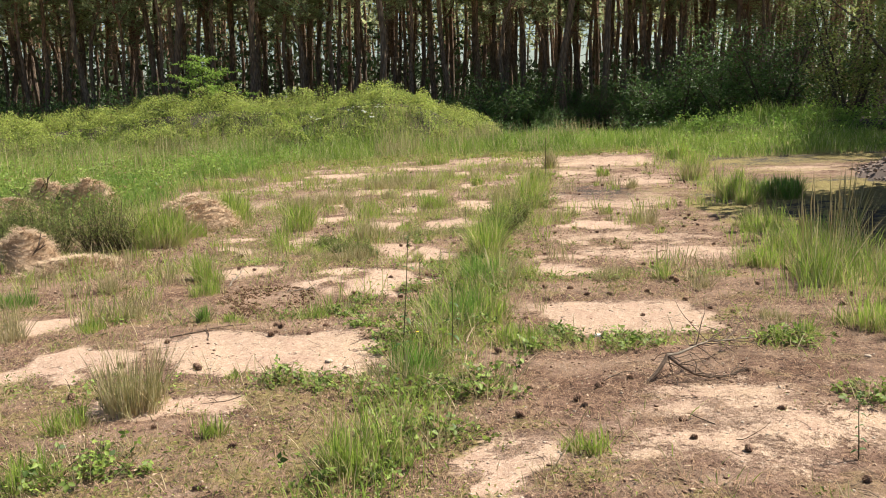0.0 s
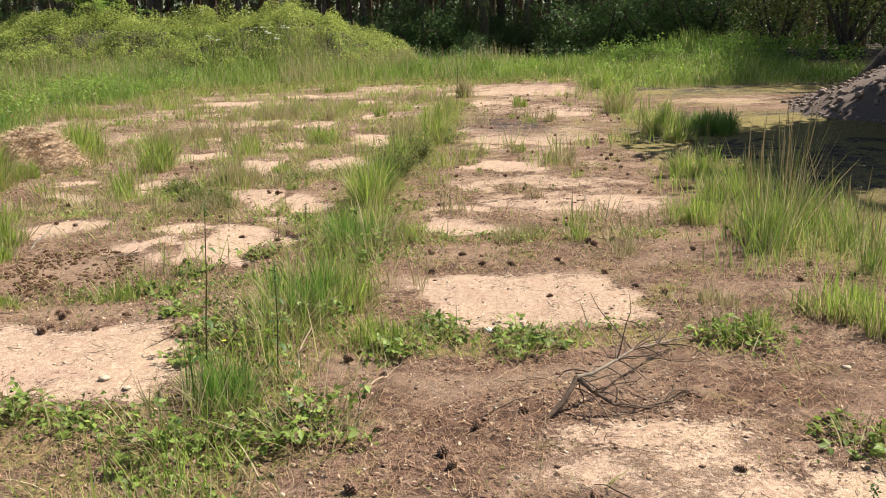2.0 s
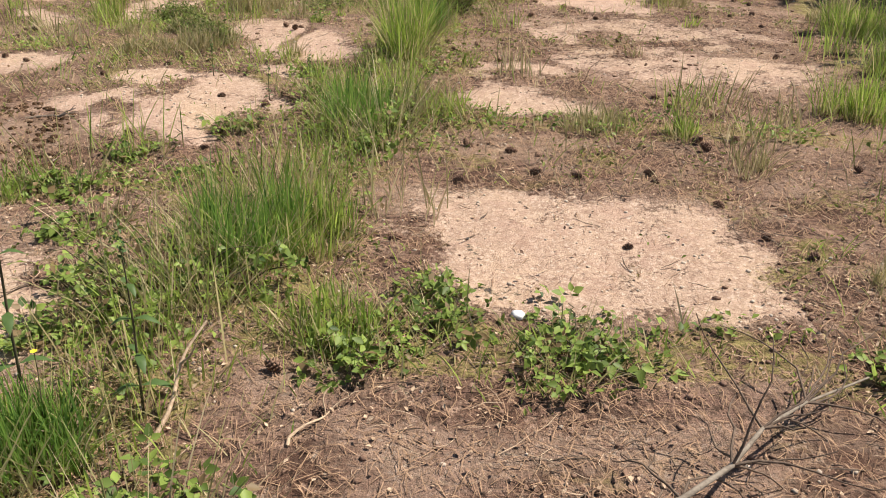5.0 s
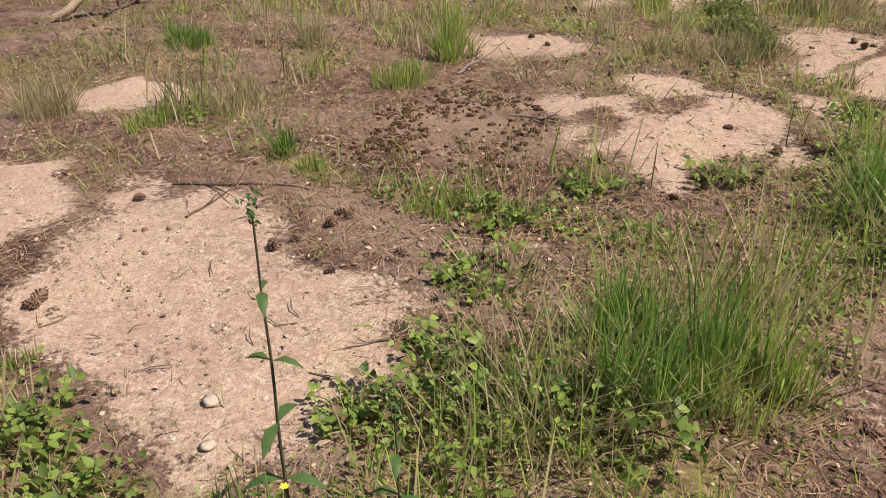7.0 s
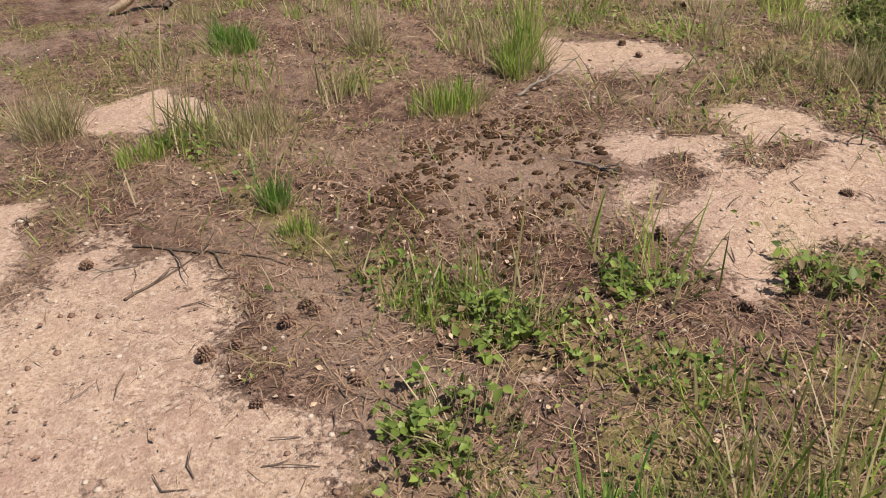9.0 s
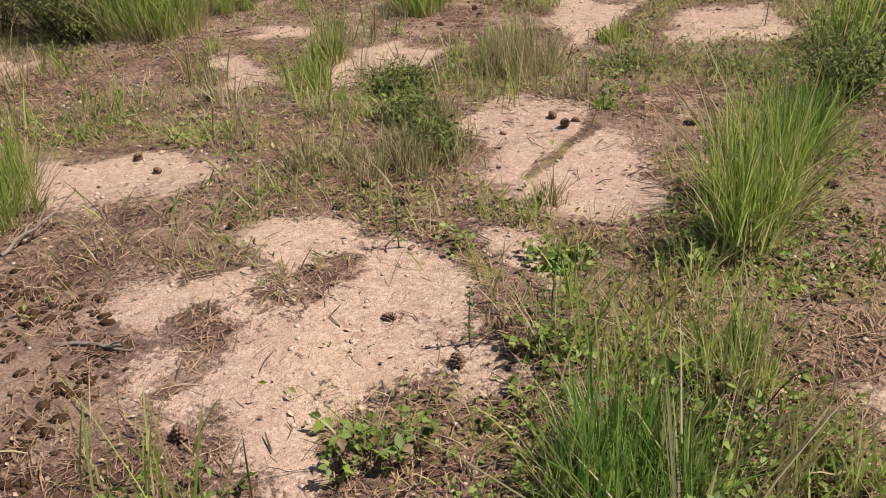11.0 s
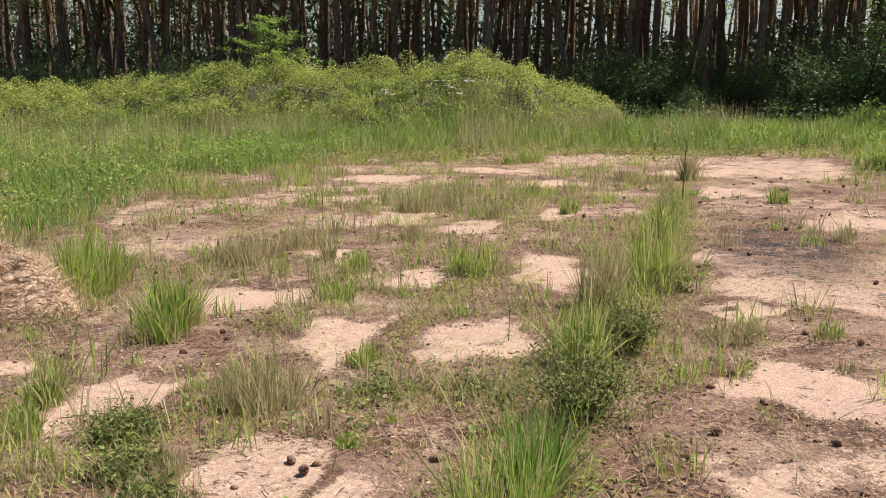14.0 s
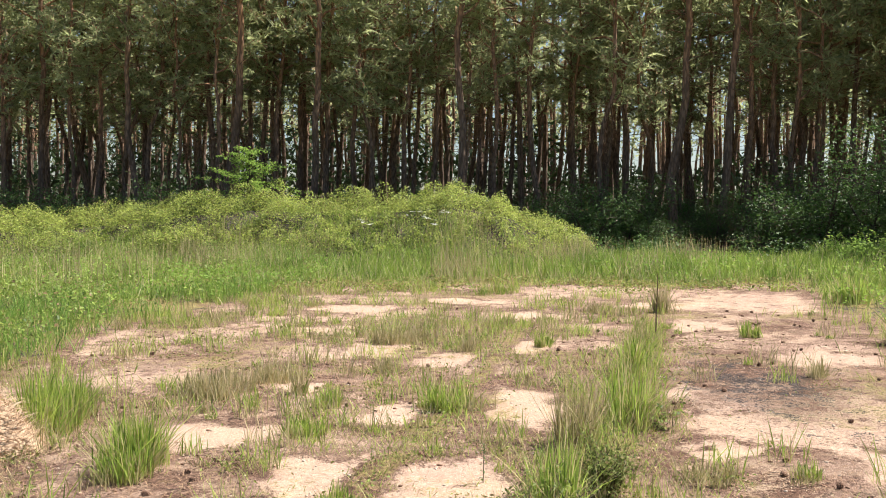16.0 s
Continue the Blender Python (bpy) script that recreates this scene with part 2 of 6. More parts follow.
RUBBLE = plain_material("stony grey soil", (0.045, 0.033, 0.029), (0.19, 0.14, 0.122), 40)
STONE = plain_material("pale stone", (0.33, 0.26, 0.20), (0.56, 0.46, 0.37), 25)
CHIP_STONE = plain_material("broken grey stone", (0.10, 0.075, 0.065), (0.38, 0.29, 0.25), 18)
WHITE = plain_material("white litter", (0.75, 0.75, 0.74), (0.85, 0.85, 0.84), 30, 0.6, 0.1)
YELLOW = plain_material("yellow petals", (0.7, 0.55, 0.02), (0.8, 0.66, 0.05), 30, 0.6, 0.1)

# ---- shape of the land ----
SLOPE = 0.0215
rng = np.random.default_rng(7)


def hashed(ix, iy, seed):
    v = np.sin(ix * 127.1 + iy * 311.7 + seed * 74.7) * 43758.5453
    return v - np.floor(v)


def grain(x, y, size, seed=0):
    """Smooth value noise from 0 to 1 with lumps of that size."""
    x, y = np.asarray(x, float) / size, np.asarray(y, float) / size
    ix, iy = np.floor(x), np.floor(y)
    fx, fy = x - ix, y - iy
    fx, fy = fx * fx * (3 - 2 * fx), fy * fy * (3 - 2 * fy)
    a, b = hashed(ix, iy, seed), hashed(ix + 1, iy, seed)
    c, d = hashed(ix, iy + 1, seed), hashed(ix + 1, iy + 1, seed)
    return (a * (1 - fx) + b * fx) * (1 - fy) + (c * (1 - fx) + d * fx) * fy


def step(a, b, v):
    t = np.clip((v - a) / (b - a), 0, 1)
    return t * t * (3 - 2 * t)


def crest(x):
    """Height of the overgrown bank along x."""
    return (1.15 + 0.92 * np.exp(-((x + 9) / 5.0) ** 2) + 0.82 * np.exp(-((x + 2.2) / 2.6) ** 2)) * step(2.9, -0.9, x) * step(-60, -30, x)


def bank(x, y):
    """The bramble bank before the wood, and the nettle bank beside the track."""
    left = crest(x) * np.exp(-(np.abs(y - 33 - 0.6 * np.sin(x * 0.4)) / 2.6) ** 2.4)
    right = 0.85 * step(7.2, 9.5, x) * step(30, 20, x) * np.exp(-((y - 29 + 0.25 * (x - 9)) / 1.7) ** 2)
    return left * 0.8 + right * 0.6


def height(x, y):
    x, y = np.asarray(x, float), np.asarray(y, float)
    z = SLOPE * np.clip(x, -14, 14)
    near = step(60, 30, np.hypot(x, y - 10))
    z = z + near * 0.035 * (grain(x, y, 1.1, 1) - 0.5) + near * 0.016 * (grain(x, y, 0.33, 2) - 0.5) + near * 0.012 * (grain(x, y, 0.13, 3) - 0.5)
    return z + bank(x, y)


def low(x, y):
    return float(height(x, y))


def slab(x, y):
    """1 on the bare old slab, 0 on the green verge round it."""
    w = 0.9 * (grain(x, y, 1.7, 5) - 0.5) + 0.5 * (grain(x, y, 0.5, 6) - 0.5)
    right = step(0.35, -0.35, x - (1.75 + 0.17 * y) + w)
    right = np.maximum(right, 0.8 * step(4.3, 5.4, x + w) * step(11.0, 9.0, x) * step(14, 15.5, y + w) * step(18.5, 17, y + w))
    left = step(-0.5, 0.5, x + 5.4 + 1.2 * step(8, 3, y) + w * 1.5 - 0.25 * np.maximum(y - 18.5, 0))
    return right * left * step(24.9, 23.9, y + w) * step(-9, -6, y)


JOINTS = [((-0.55, 2.2), (0.03, 5.5)), ((0.03, 5.5), (0.64, 10.5)), ((0.64, 10.5), (1.24, 12.6)), ((1.24, 12.6), (2.2, 18.6)),
          ((-0.42, 10.87), (0.02, 14.3)), ((-0.40, 8.5), (-0.27, 9.2)), ((-0.27, 9.2), (-0.42, 10.87)), ((-0.62, 8.05), (-0.15, 7.68)), ((0.02, 14.3), (0.35, 18.0)),
          ((-0.25, 5.22), (2.1, 5.06)), ((0.7, 7.2), (2.6, 6.9)), ((-1.5, 8.4), (-1.1, 9.5)), ((-1.1, 9.5), (0.5, 10.25)),
          ((-0.1, 6.5), (-1.2, 6.1)), ((-2.6, 6.2), (-1.2, 6.1)), ((-2.4, 4.5), (-0.6, 4.6)), ((-1.7, 8.7), (-2.9, 8.0))]
WIDTHS = [0.16, 0.26, 0.22, 0.2, 0.13, 0.03, 0.06, 0.06, 0.13, 0.16, 0.14, 0.20, 0.17, 0.12, 0.11, 0.14, 0.15]


def joint(x, y):
    """How near a point is to the overgrown joints: 1 on them."""
    best = np.zeros(np.shape(x))
    for ((ax, ay), (bx, by)), w in zip(JOINTS, WIDTHS):
        ux, uy = bx - ax, by - ay
        k = np.clip(((x - ax) * ux + (y - ay) * uy) / (ux * ux + uy * uy), 0, 1)
        far = np.hypot(x - ax - k * ux, y - ay - k * uy) / w
        best = np.maximum(best, step(1.6, 0.5, far + 0.8 * (grain(x, y, 0.25, 9) - 0.5)))
    return best


def mossy(x, y):
    """Where low weeds and moss cover the slab."""
    along = np.clip((y - 2.2) / 16.4, 0, 1)
    strip_x = -0.55 + 2.75 * along
    want = 0.55 * np.exp(-((x - strip_x) / 0.55) ** 2) + 0.5 * step(5.0, 4.2, y) * step(0.4, -0.4, x) + 0.25 * step(0.5, -1.5, x - 0.1 * y) + 0.12
    return step(0.66, 0.92, grain(x, y, 0.55, 55) * 0.6 + grain(x, y, 0.2, 56) * 0.4 + want * 0.62)


PATCHES = []


def sand(x, y, a, b, turn, strength=1.0):
    PATCHES.append((x, y, a, b, radians(turn), strength))


# bare sandy patches: middle, half length across and along, turn
sand(-2.41, 4.97, 0.35, 0.37, -7)
sand(-1.51, 4.27, 0.60, 0.21, -6)
sand(1.50, 3.52, 0.9, 0.28, -4, 0.66)
sand(0.20, 3.41, 0.22, 0.25, -5)
sand(1.00, 7.38, 0.36, 0.26, -12)
sand(-0.57, 12.55, 0.36, 0.60, -9)
sand(2.15, 8.25, 0.9, 0.4, -12, 0.8)
sand(2.15, 9.2, 0.8, 0.3, -12, 0.62)
sand(4.01, 20.9, 1.5, 1.9, -12, 0.7)
sand(0.95, 22.45, 0.86, 1.25, -12, 0.65)
sand(2.52, 12.73, 0.97, 1.10, -21)
sand(6.70, 16.61, 0.97, 0.8, -19)
sand(-3.88, 8.78, 0.34, 0.48, -12)
sand(1.45, 4.00, 0.5, 0.26, -7, 0.6)
sand(-0.35, 6.44, 0.20, 0.12, 45)
sand(-2.42, 5.27, 0.21, 0.23, 44)
sand(-1.55, 6.22, 0.16, 0.08, 43)
sand(-2.99, 6.18, 0.29, 0.16, 42)
sand(-2.17, 9.18, 0.26, 0.29, 14)
sand(-1.67, 9.68, 0.26, 0.34, 11)
sand(-2.54, 10.02, 0.22, 0.20, 12)
sand(1.39, 9.07, 0.2, 0.21, 10)
sand(1.04, 8.12, 0.30, 0.24, 10)
sand(1.69, 10.30, 0.3, 0.22, 9)
sand(-1.75, 13.40, 0.26, 0.27, 2)
sand(-1.69, 11.77, 0.44, 0.45, 4)
sand(2.81, 17.87, 0.6, 0.61, 0)
sand(1.76, 22.92, 1.97, 1.23, -4, 0.65)
sand(0.44, 12.99, 0.32, 0.72, 3)
sand(1.95, 10.15, 0.36, 0.32, 5)
sand(2.56, 11.49, 0.22, 0.41, 4)
sand(-1.28, 15.60, 0.43, 0.5, 1)
sand(-2.40, 17.01, 0.45, 0.47, 0)
sand(-0.40, 15.02, 0.36, 0.5, 1)
sand(0.37, 15.75, 0.45, 0.6, 1)
sand(1.73, 13.46, 0.28, 0.32, 2)
sand(1.86, 11.69, 0.40, 0.15, 4)
sand(-2.4, 19.6, 0.8, 0.5, 0)
sand(0.4, 18.8, 0.8, 0.5, 0)
sand(3.6, 15.2, 0.8, 0.4, -8)
sand(2.6, 20.2, 0.9, 0.5, 0)
sand(-0.8, 20.8, 1.0, 0.4, 0)


# bare panels of the slab with a clearer outline
PANELS = [
    [(-1.38, 4.79), (-1.57, 4.93), (-1.82, 5.31), (-1.96, 5.53), (-1.50, 5.67), (-1.14, 5.54), (-0.63, 5.52), (-0.52, 5.27), (-0.50, 4.75), (-1.02, 4.72)],
    [(-1.25, 6.88), (-1.38, 7.20), (-1.18, 7.27), (-1.08, 7.53), (-1.00, 7.92), (-0.77, 8.03), (-0.55, 7.85), (-0.34, 7.64), (-0.10, 7.35), (-0.34, 7.17), (-0.46, 6.83), (-0.77, 6.93)],
    [(-0.48, 7.95), (-0.38, 8.07), (-0.17, 7.97), (-0.08, 7.76), (-0.25, 7.75)],
    [(0.64, 6.36), (0.99, 6.36), (1.10, 6.25), (1.45, 6.26), (1.70, 6.09), (1.83, 5.68), (1.80, 5.41), (1.34, 5.20), (0.73, 5.48), (0.63, 5.75)],
    [(-2.43, 8.00), (-2.29, 8.36), (-1.60, 8.36), (-1.66, 8.06), (-2.07, 7.68)],
    [(-0.86, 8.88), (-0.85, 9.21), (-0.41, 9.26), (-0.07, 8.97), (0.11, 8.39), (-0.17, 8.30), (-0.42, 8.36)],
    [(-0.35, 11.15), (0.32, 11.49), (0.33, 10.62), (-0.13, 10.47)],
    [(-1.13, 10.69), (-0.95, 11.29), (-0.55, 11.40), (-0.71, 10.21)],
]


def inside(x, y, corners):
    """Distance to the outline of a panel, positive inside it."""
    far, odd = np.full(np.shape(x), 9.0), np.zeros(np.shape(x), bool)
    for (ax, ay), (bx, by) in zip(corners, corners[1:] + corners[:1]):
        ux, uy = bx - ax, by - ay
        k = np.clip(((x - ax) * ux + (y - ay) * uy) / (ux * ux + uy * uy), 0, 1)
        far = np.minimum(far, np.hypot(x - ax - k * ux, y - ay - k * uy))
        odd ^= ((ay > y) != (by > y)) & (x < ux * (y - ay) / (uy if abs(uy) > 1e-9 else 1e-9) + ax)
    return np.where(odd, far, -far)


def moss_corner(x, y):
    """1 where old moss and litter cover the slab."""
    return step(1.25, 0.75, np.hypot(((x + 1.42) * 0.85 + (y - 6.72) * 0.5) / 0.42, ((y - 6.72) * 0.85 - (x + 1.42) * 0.5) / 0.62))


def bare(x, y):
    """1 on the bare sandy patches."""
    wx = x + 0.40 * (grain(x, y, 0.35, 11) - 0.5) + 0.24 * (grain(x, y, 0.13, 12) - 0.5)
    wy = y + 0.40 * (grain(x, y, 0.35, 13) - 0.5) + 0.24 * (grain(x, y, 0.13, 14) - 0.5)
    best = np.zeros(np.shape(x))
    for px, py, a, b, turn, strength in PATCHES:
        u, v = (wx - px) * math.cos(turn) + (wy - py) * math.sin(turn), (wy - py) * math.cos(turn) - (wx - px) * math.sin(turn)
        far = (np.abs(u / a) ** 2.6 + np.abs(v / b) ** 2.6) ** (1 / 2.6)
        best = np.maximum(best, strength * step(1.3, 0.55, far))
    px, py = 0.4 * x + 0.6 * wx, 0.4 * y + 0.6 * wy
    for corners in PANELS:
        best = np.maximum(best, step(-0.19, 0.13, inside(px, py, corners)))
    # litter lies in the crack across the patch and on the mossy corner
    u, v = (wx + 0.46) * 0.82 - (wy - 7.88) * 0.58, (wx + 0.46) * 0.58 + (wy - 7.88) * 0.82
    best = best * (1 - 0.8 * step(0.09, 0.03, np.abs(v)) * step(0.5, 0.35, np.abs(u)))
    best = best * (1 - 0.85 * moss_corner(wx, wy))
    for cx, cy, a, b, turn in ((-0.90, 7.47, 0.26, 0.075, -0.37), (-0.93, 7.05, 0.13, 0.09, 0.3)):
        u, v = (wx - cx) * math.cos(turn) + (wy - cy) * math.sin(turn), (wy - cy) * math.cos(turn) - (wx - cx) * math.sin(turn)
        best = best * (1 - 0.8 * step(1.3, 0.6, np.hypot(u / a, v / b)))
    thin = 0.55 * step(0.5, 0.75, grain(x * 0.7, y, 0.8, 15)) * step(8, 14, y)
    return np.maximum(np.maximum(best, thin), 0.12 + 0.20 * step(5, 12, y))


def mesh_of(name, verts, tris, along=None):
    """A mesh from numpy arrays of places and triangles."""
    me = bpy.data.meshes.new(name)
    verts, tris = np.asarray(verts, np.float32), np.asarray(tris, np.int32)
    me.vertices.add(len(verts))
    me.vertices.foreach_set("co", verts.ravel())
    me.loops.add(tris.size)
    me.loops.foreach_set("vertex_index", tris.ravel())
    me.polygons.add(len(tris))
    k = tris.shape[1]
    me.polygons.foreach_set("loop_start", np.arange(0, tris.size, k, dtype=np.int32))
    me.polygons.foreach_set("loop_total", np.full(len(tris), k, np.int32))
    me.update(calc_edges=True)
    if along is not None:
        me.attributes.new("along", "FLOAT", "POINT").data.foreach_set("value", np.asarray(along, np.float32))
    return me


def smooth(me):
    me.polygons.foreach_set("use_smooth", np.ones(len(me.polygons), bool))
    return me


def piece(name, me, mat, parent=None, label=""):
    ob = new(name, me)
    if not me.materials:
        me.materials.append(mat)
    if parent is not None:
        ob.parent = parent
    return tagged(ob, label)


def spaced(fine_lo, fine_hi, stepsize, out, grow=1.22):
    mid = list(np.arange(fine_lo, fine_hi + 1e-6, stepsize))
    d, lo, hi = stepsize, [], []
    p, q = fine_lo, mid[-1]
    while p > -out:
        d = min(d * grow, 400)
        p, q = p - d, q + d
        lo.append(p)
        hi.append(q)
    return np.array(lo[::-1] + mid + hi)


def build_ground():
    xs, ys = spaced(-5.5, 5.5, 0.05, 2500, 1.13), spaced(2.0, 24.5, 0.055, 2500, 1.13)
    gx, gy = np.meshgrid(xs, ys)
    gz = height(gx, gy)
    s = slab(gx, gy)
    j = joint(gx, gy)
    sa = bare(gx, gy) * s * (1 - 0.85 * j)
    # the track that leads on into the wood
    track = np.exp(-(((gx - 6.2 - 0.08 * (gy - 40)) / 1.5) ** 4)) * step(31, 34, gy) * step(80, 60, gy)
    gr = np.maximum(np.maximum(1 - s, np.maximum(0.62 * j, 0.6 * mossy(gx, gy) * (1 - 0.9 * bare(gx, gy)))), 0.5 * step(0.55, 0.8, grain(gx, gy, 0.9, 21)) * step(7, 12, gy))
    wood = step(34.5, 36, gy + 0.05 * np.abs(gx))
    # one dark earth patch; in the wood, the trees' shade painted on
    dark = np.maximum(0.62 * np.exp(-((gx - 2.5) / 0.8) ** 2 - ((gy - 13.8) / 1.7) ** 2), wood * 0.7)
    # shade in the gaps under bank leaves and verge grass, painted as soil
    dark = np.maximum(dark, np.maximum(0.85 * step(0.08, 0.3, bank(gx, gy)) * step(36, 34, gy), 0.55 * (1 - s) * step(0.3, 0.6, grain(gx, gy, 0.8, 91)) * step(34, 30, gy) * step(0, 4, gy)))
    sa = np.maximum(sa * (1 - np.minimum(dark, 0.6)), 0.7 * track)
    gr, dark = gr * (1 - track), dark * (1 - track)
    n, m = gx.shape
    idx = np.arange(n * m).reshape(n, m)
    quads = np.stack([idx[:-1, :-1], idx[:-1, 1:], idx[1:, 1:], idx[1:, :-1]], -1).reshape(-1, 4)
    me = smooth(mesh_of("ground", np.stack([gx, gy, gz], -1).reshape(-1, 3), quads))
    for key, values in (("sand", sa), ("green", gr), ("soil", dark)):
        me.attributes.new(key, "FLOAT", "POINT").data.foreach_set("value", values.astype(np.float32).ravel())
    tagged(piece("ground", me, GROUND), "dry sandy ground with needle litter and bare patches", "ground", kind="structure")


build_ground()


# ---- makers of blades, leaves, stems ----
def blades(x, y, z, tall, wide, lean, dirs, curl=0.5):
    """Curved grass blades: arrays of feet, heights, widths, lean and way of leaning."""
    n = len(x)
    s = np.array([0.0, 0.4, 0.75, 1.0])
    cx, cy = np.cos(dirs), np.sin(dirs)
    face = rng.uniform(0, 2 * np.pi, n)
    fx, fy = np.cos(face), np.sin(face)
    rows = []
    along = []
    for i, k in enumerate(s):
        out = tall * lean * (k + curl * k * k)
        up = tall * k * np.sqrt(np.maximum(1 - (lean * k * 0.6) ** 2, 0.2))
        px, py, pz = x + cx * out, y + cy * out, z + up
        w = wide * (0.8, 1.0, 0.7, 0.0)[i] / 2
        if i < 3:
            rows += [np.stack([px - fx * w, py - fy * w, pz], -1), np.stack([px + fx * w, py + fy * w, pz], -1)]
            along += [np.full(n, k)] * 2
        else:
            rows.append(np.stack([px, py, pz], -1))
            along.append(np.full(n, k))
    v = np.stack(rows, 1).reshape(-1, 3)
    t = np.array([[0, 1, 3], [0, 3, 2], [2, 3, 5], [2, 5, 4], [4, 5, 6]])
    return v, (np.arange(n)[:, None, None] * 7 + t).reshape(-1, 3), np.stack(along, 1).ravel()


def leaves(p, size, up=0.6, ratio=0.7, fold=0.18):
    """Leaves as folded diamonds, turned at random; up: how far they face the sky."""
    n = len(p)
    nrm = rng.normal(size=(n, 3))
    nrm[:, 2] = np.abs(nrm[:, 2]) + up * 2
    nrm /= np.linalg.norm(nrm, axis=1, keepdims=True)
    a = np.cross(nrm, rng.normal(size=(n, 3)))
    a /= np.linalg.norm(a, axis=1, keepdims=True) + 1e-9
    b = np.cross(nrm, a)
    L, W = size[:, None], size[:, None] * ratio
    v = np.stack([p - a * L / 2, p + b * W / 2 + nrm * L * fold - a * L * 0.05, p + a * L / 2, p - b * W / 2 + nrm * L * fold - a * L * 0.05], 1).reshape(-1, 3)
    t = np.array([[0, 2, 1], [0, 3, 2]])
    return v, (np.arange(n)[:, None, None] * 4 + t).reshape(-1, 3)


def leaflets(p, size, up=0.3):
    """Bramble leaves: three pointed, folded leaflets round each place."""
    n = len(p)
    nrm = rng.normal(size=(n, 3))
    nrm[:, 2] = np.abs(nrm[:, 2]) + up * 3
    nrm /= np.linalg.norm(nrm, axis=1, keepdims=True)
    a = np.cross(nrm, rng.normal(size=(n, 3)))
    a /= np.linalg.norm(a, axis=1, keepdims=True) + 1e-9
    b = np.cross(nrm, a)
    L = size[:, None]
    rows = []
    for turn, share in ((0.0, 1.0), (1.25, 0.82), (-1.25, 0.82)):
        d, c = a * math.cos(turn) + b * math.sin(turn), b * math.cos(turn) - a * math.sin(turn)
        K = L * share
        sag = nrm * K * rng.uniform(-0.35, 0.05, (n, 1))
        rows += [p + d * K * 0.12, p + d * K * 0.45 + c * K * 0.33 + nrm * K * 0.10, p + d * K * 0.80 + c * K * 0.22 + nrm * K * 0.04 + sag * 0.5,
                 p + d * K * 1.12 + sag, p + d * K * 0.80 - c * K * 0.22 + nrm * K * 0.04 + sag * 0.5, p + d * K * 0.45 - c * K * 0.33 + nrm * K * 0.10]
    v = np.stack(rows, 1).reshape(-1, 3)
    one = np.array([[0, 3, 1], [1, 3, 2], [0, 5, 3], [5, 4, 3]])
    t = np.concatenate([one, one + 6, one + 12])
    return v, (np.arange(n)[:, None, None] * 18 + t).reshape(-1, 3)


def join(parts):
    v, t, base = [], [], 0
    for a, b in parts:
        v.append(a)
        t.append(np.asarray(b) + base)
        base += len(a)
    return np.concatenate(v), np.concatenate(t)


def tube(points, radii, sides=6):
    """A tapered tube along points."""
    pts, radii = np.asarray(points, float), np.asarray(radii, float)
    n = len(pts)
    d = np.gradient(pts, axis=0)
    d /= np.linalg.norm(d, axis=1, keepdims=True) + 1e-9
    ref = np.array([0.31, 0.17, 0.93]) if abs(d[0, 2]) < 0.8 else np.array([0.95, 0.2, 0.1])
    u = np.cross(d, ref)
    u /= np.linalg.norm(u, axis=1, keepdims=True) + 1e-9
    w = np.cross(d, u)
    a = np.arange(sides) * 2 * np.pi / sides
    v = pts[:, None, :] + radii[:, None, None] * (np.cos(a)[None, :, None] * u[:, None, :] + np.sin(a)[None, :, None] * w[:, None, :])
    i, j = np.meshgrid(np.arange(n - 1), np.arange(sides), indexing="ij")
    k = (j + 1) % sides
    q = np.stack([i * sides + j, i * sides + k, (i + 1) * sides + k, (i + 1) * sides + j], -1).reshape(-1, 4)
    t = np.concatenate([q[:, [0, 1, 2]], q[:, [0, 2, 3]]])
    return v.reshape(-1, 3), t


def wander(start, way, length, n=6, wild=0.25, droop=0.0):
    """A crooked line of n points."""
    p, d = np.array(start, float), np.array(way, float)
    d /= np.linalg.norm(d)
    out = [p.copy()]
    for _ in range(n - 1):
        d = d + rng.normal(size=3) * wild
        d[2] -= droop
        d /= np.linalg.norm(d)
        p = p + d * length / (n - 1)
        out.append(p.copy())
    return np.array(out)


# ---- things on the ground ----
TUFT_LOOKS = {"g": (GRASS, "green grass tuft growing on the sandy ground"), "d": (DARK_GRASS, "dense dark green grass tuft on the ground"),
              "s": (DRY_GRASS, "thin grey green grass tuft with dry stems"), "sdry": (DRY_GRASS, "dry straw coloured grass tuft on bare ground"),
              "t": (VERGE_GRASS, "tall green grass clump with pale seed stems")}


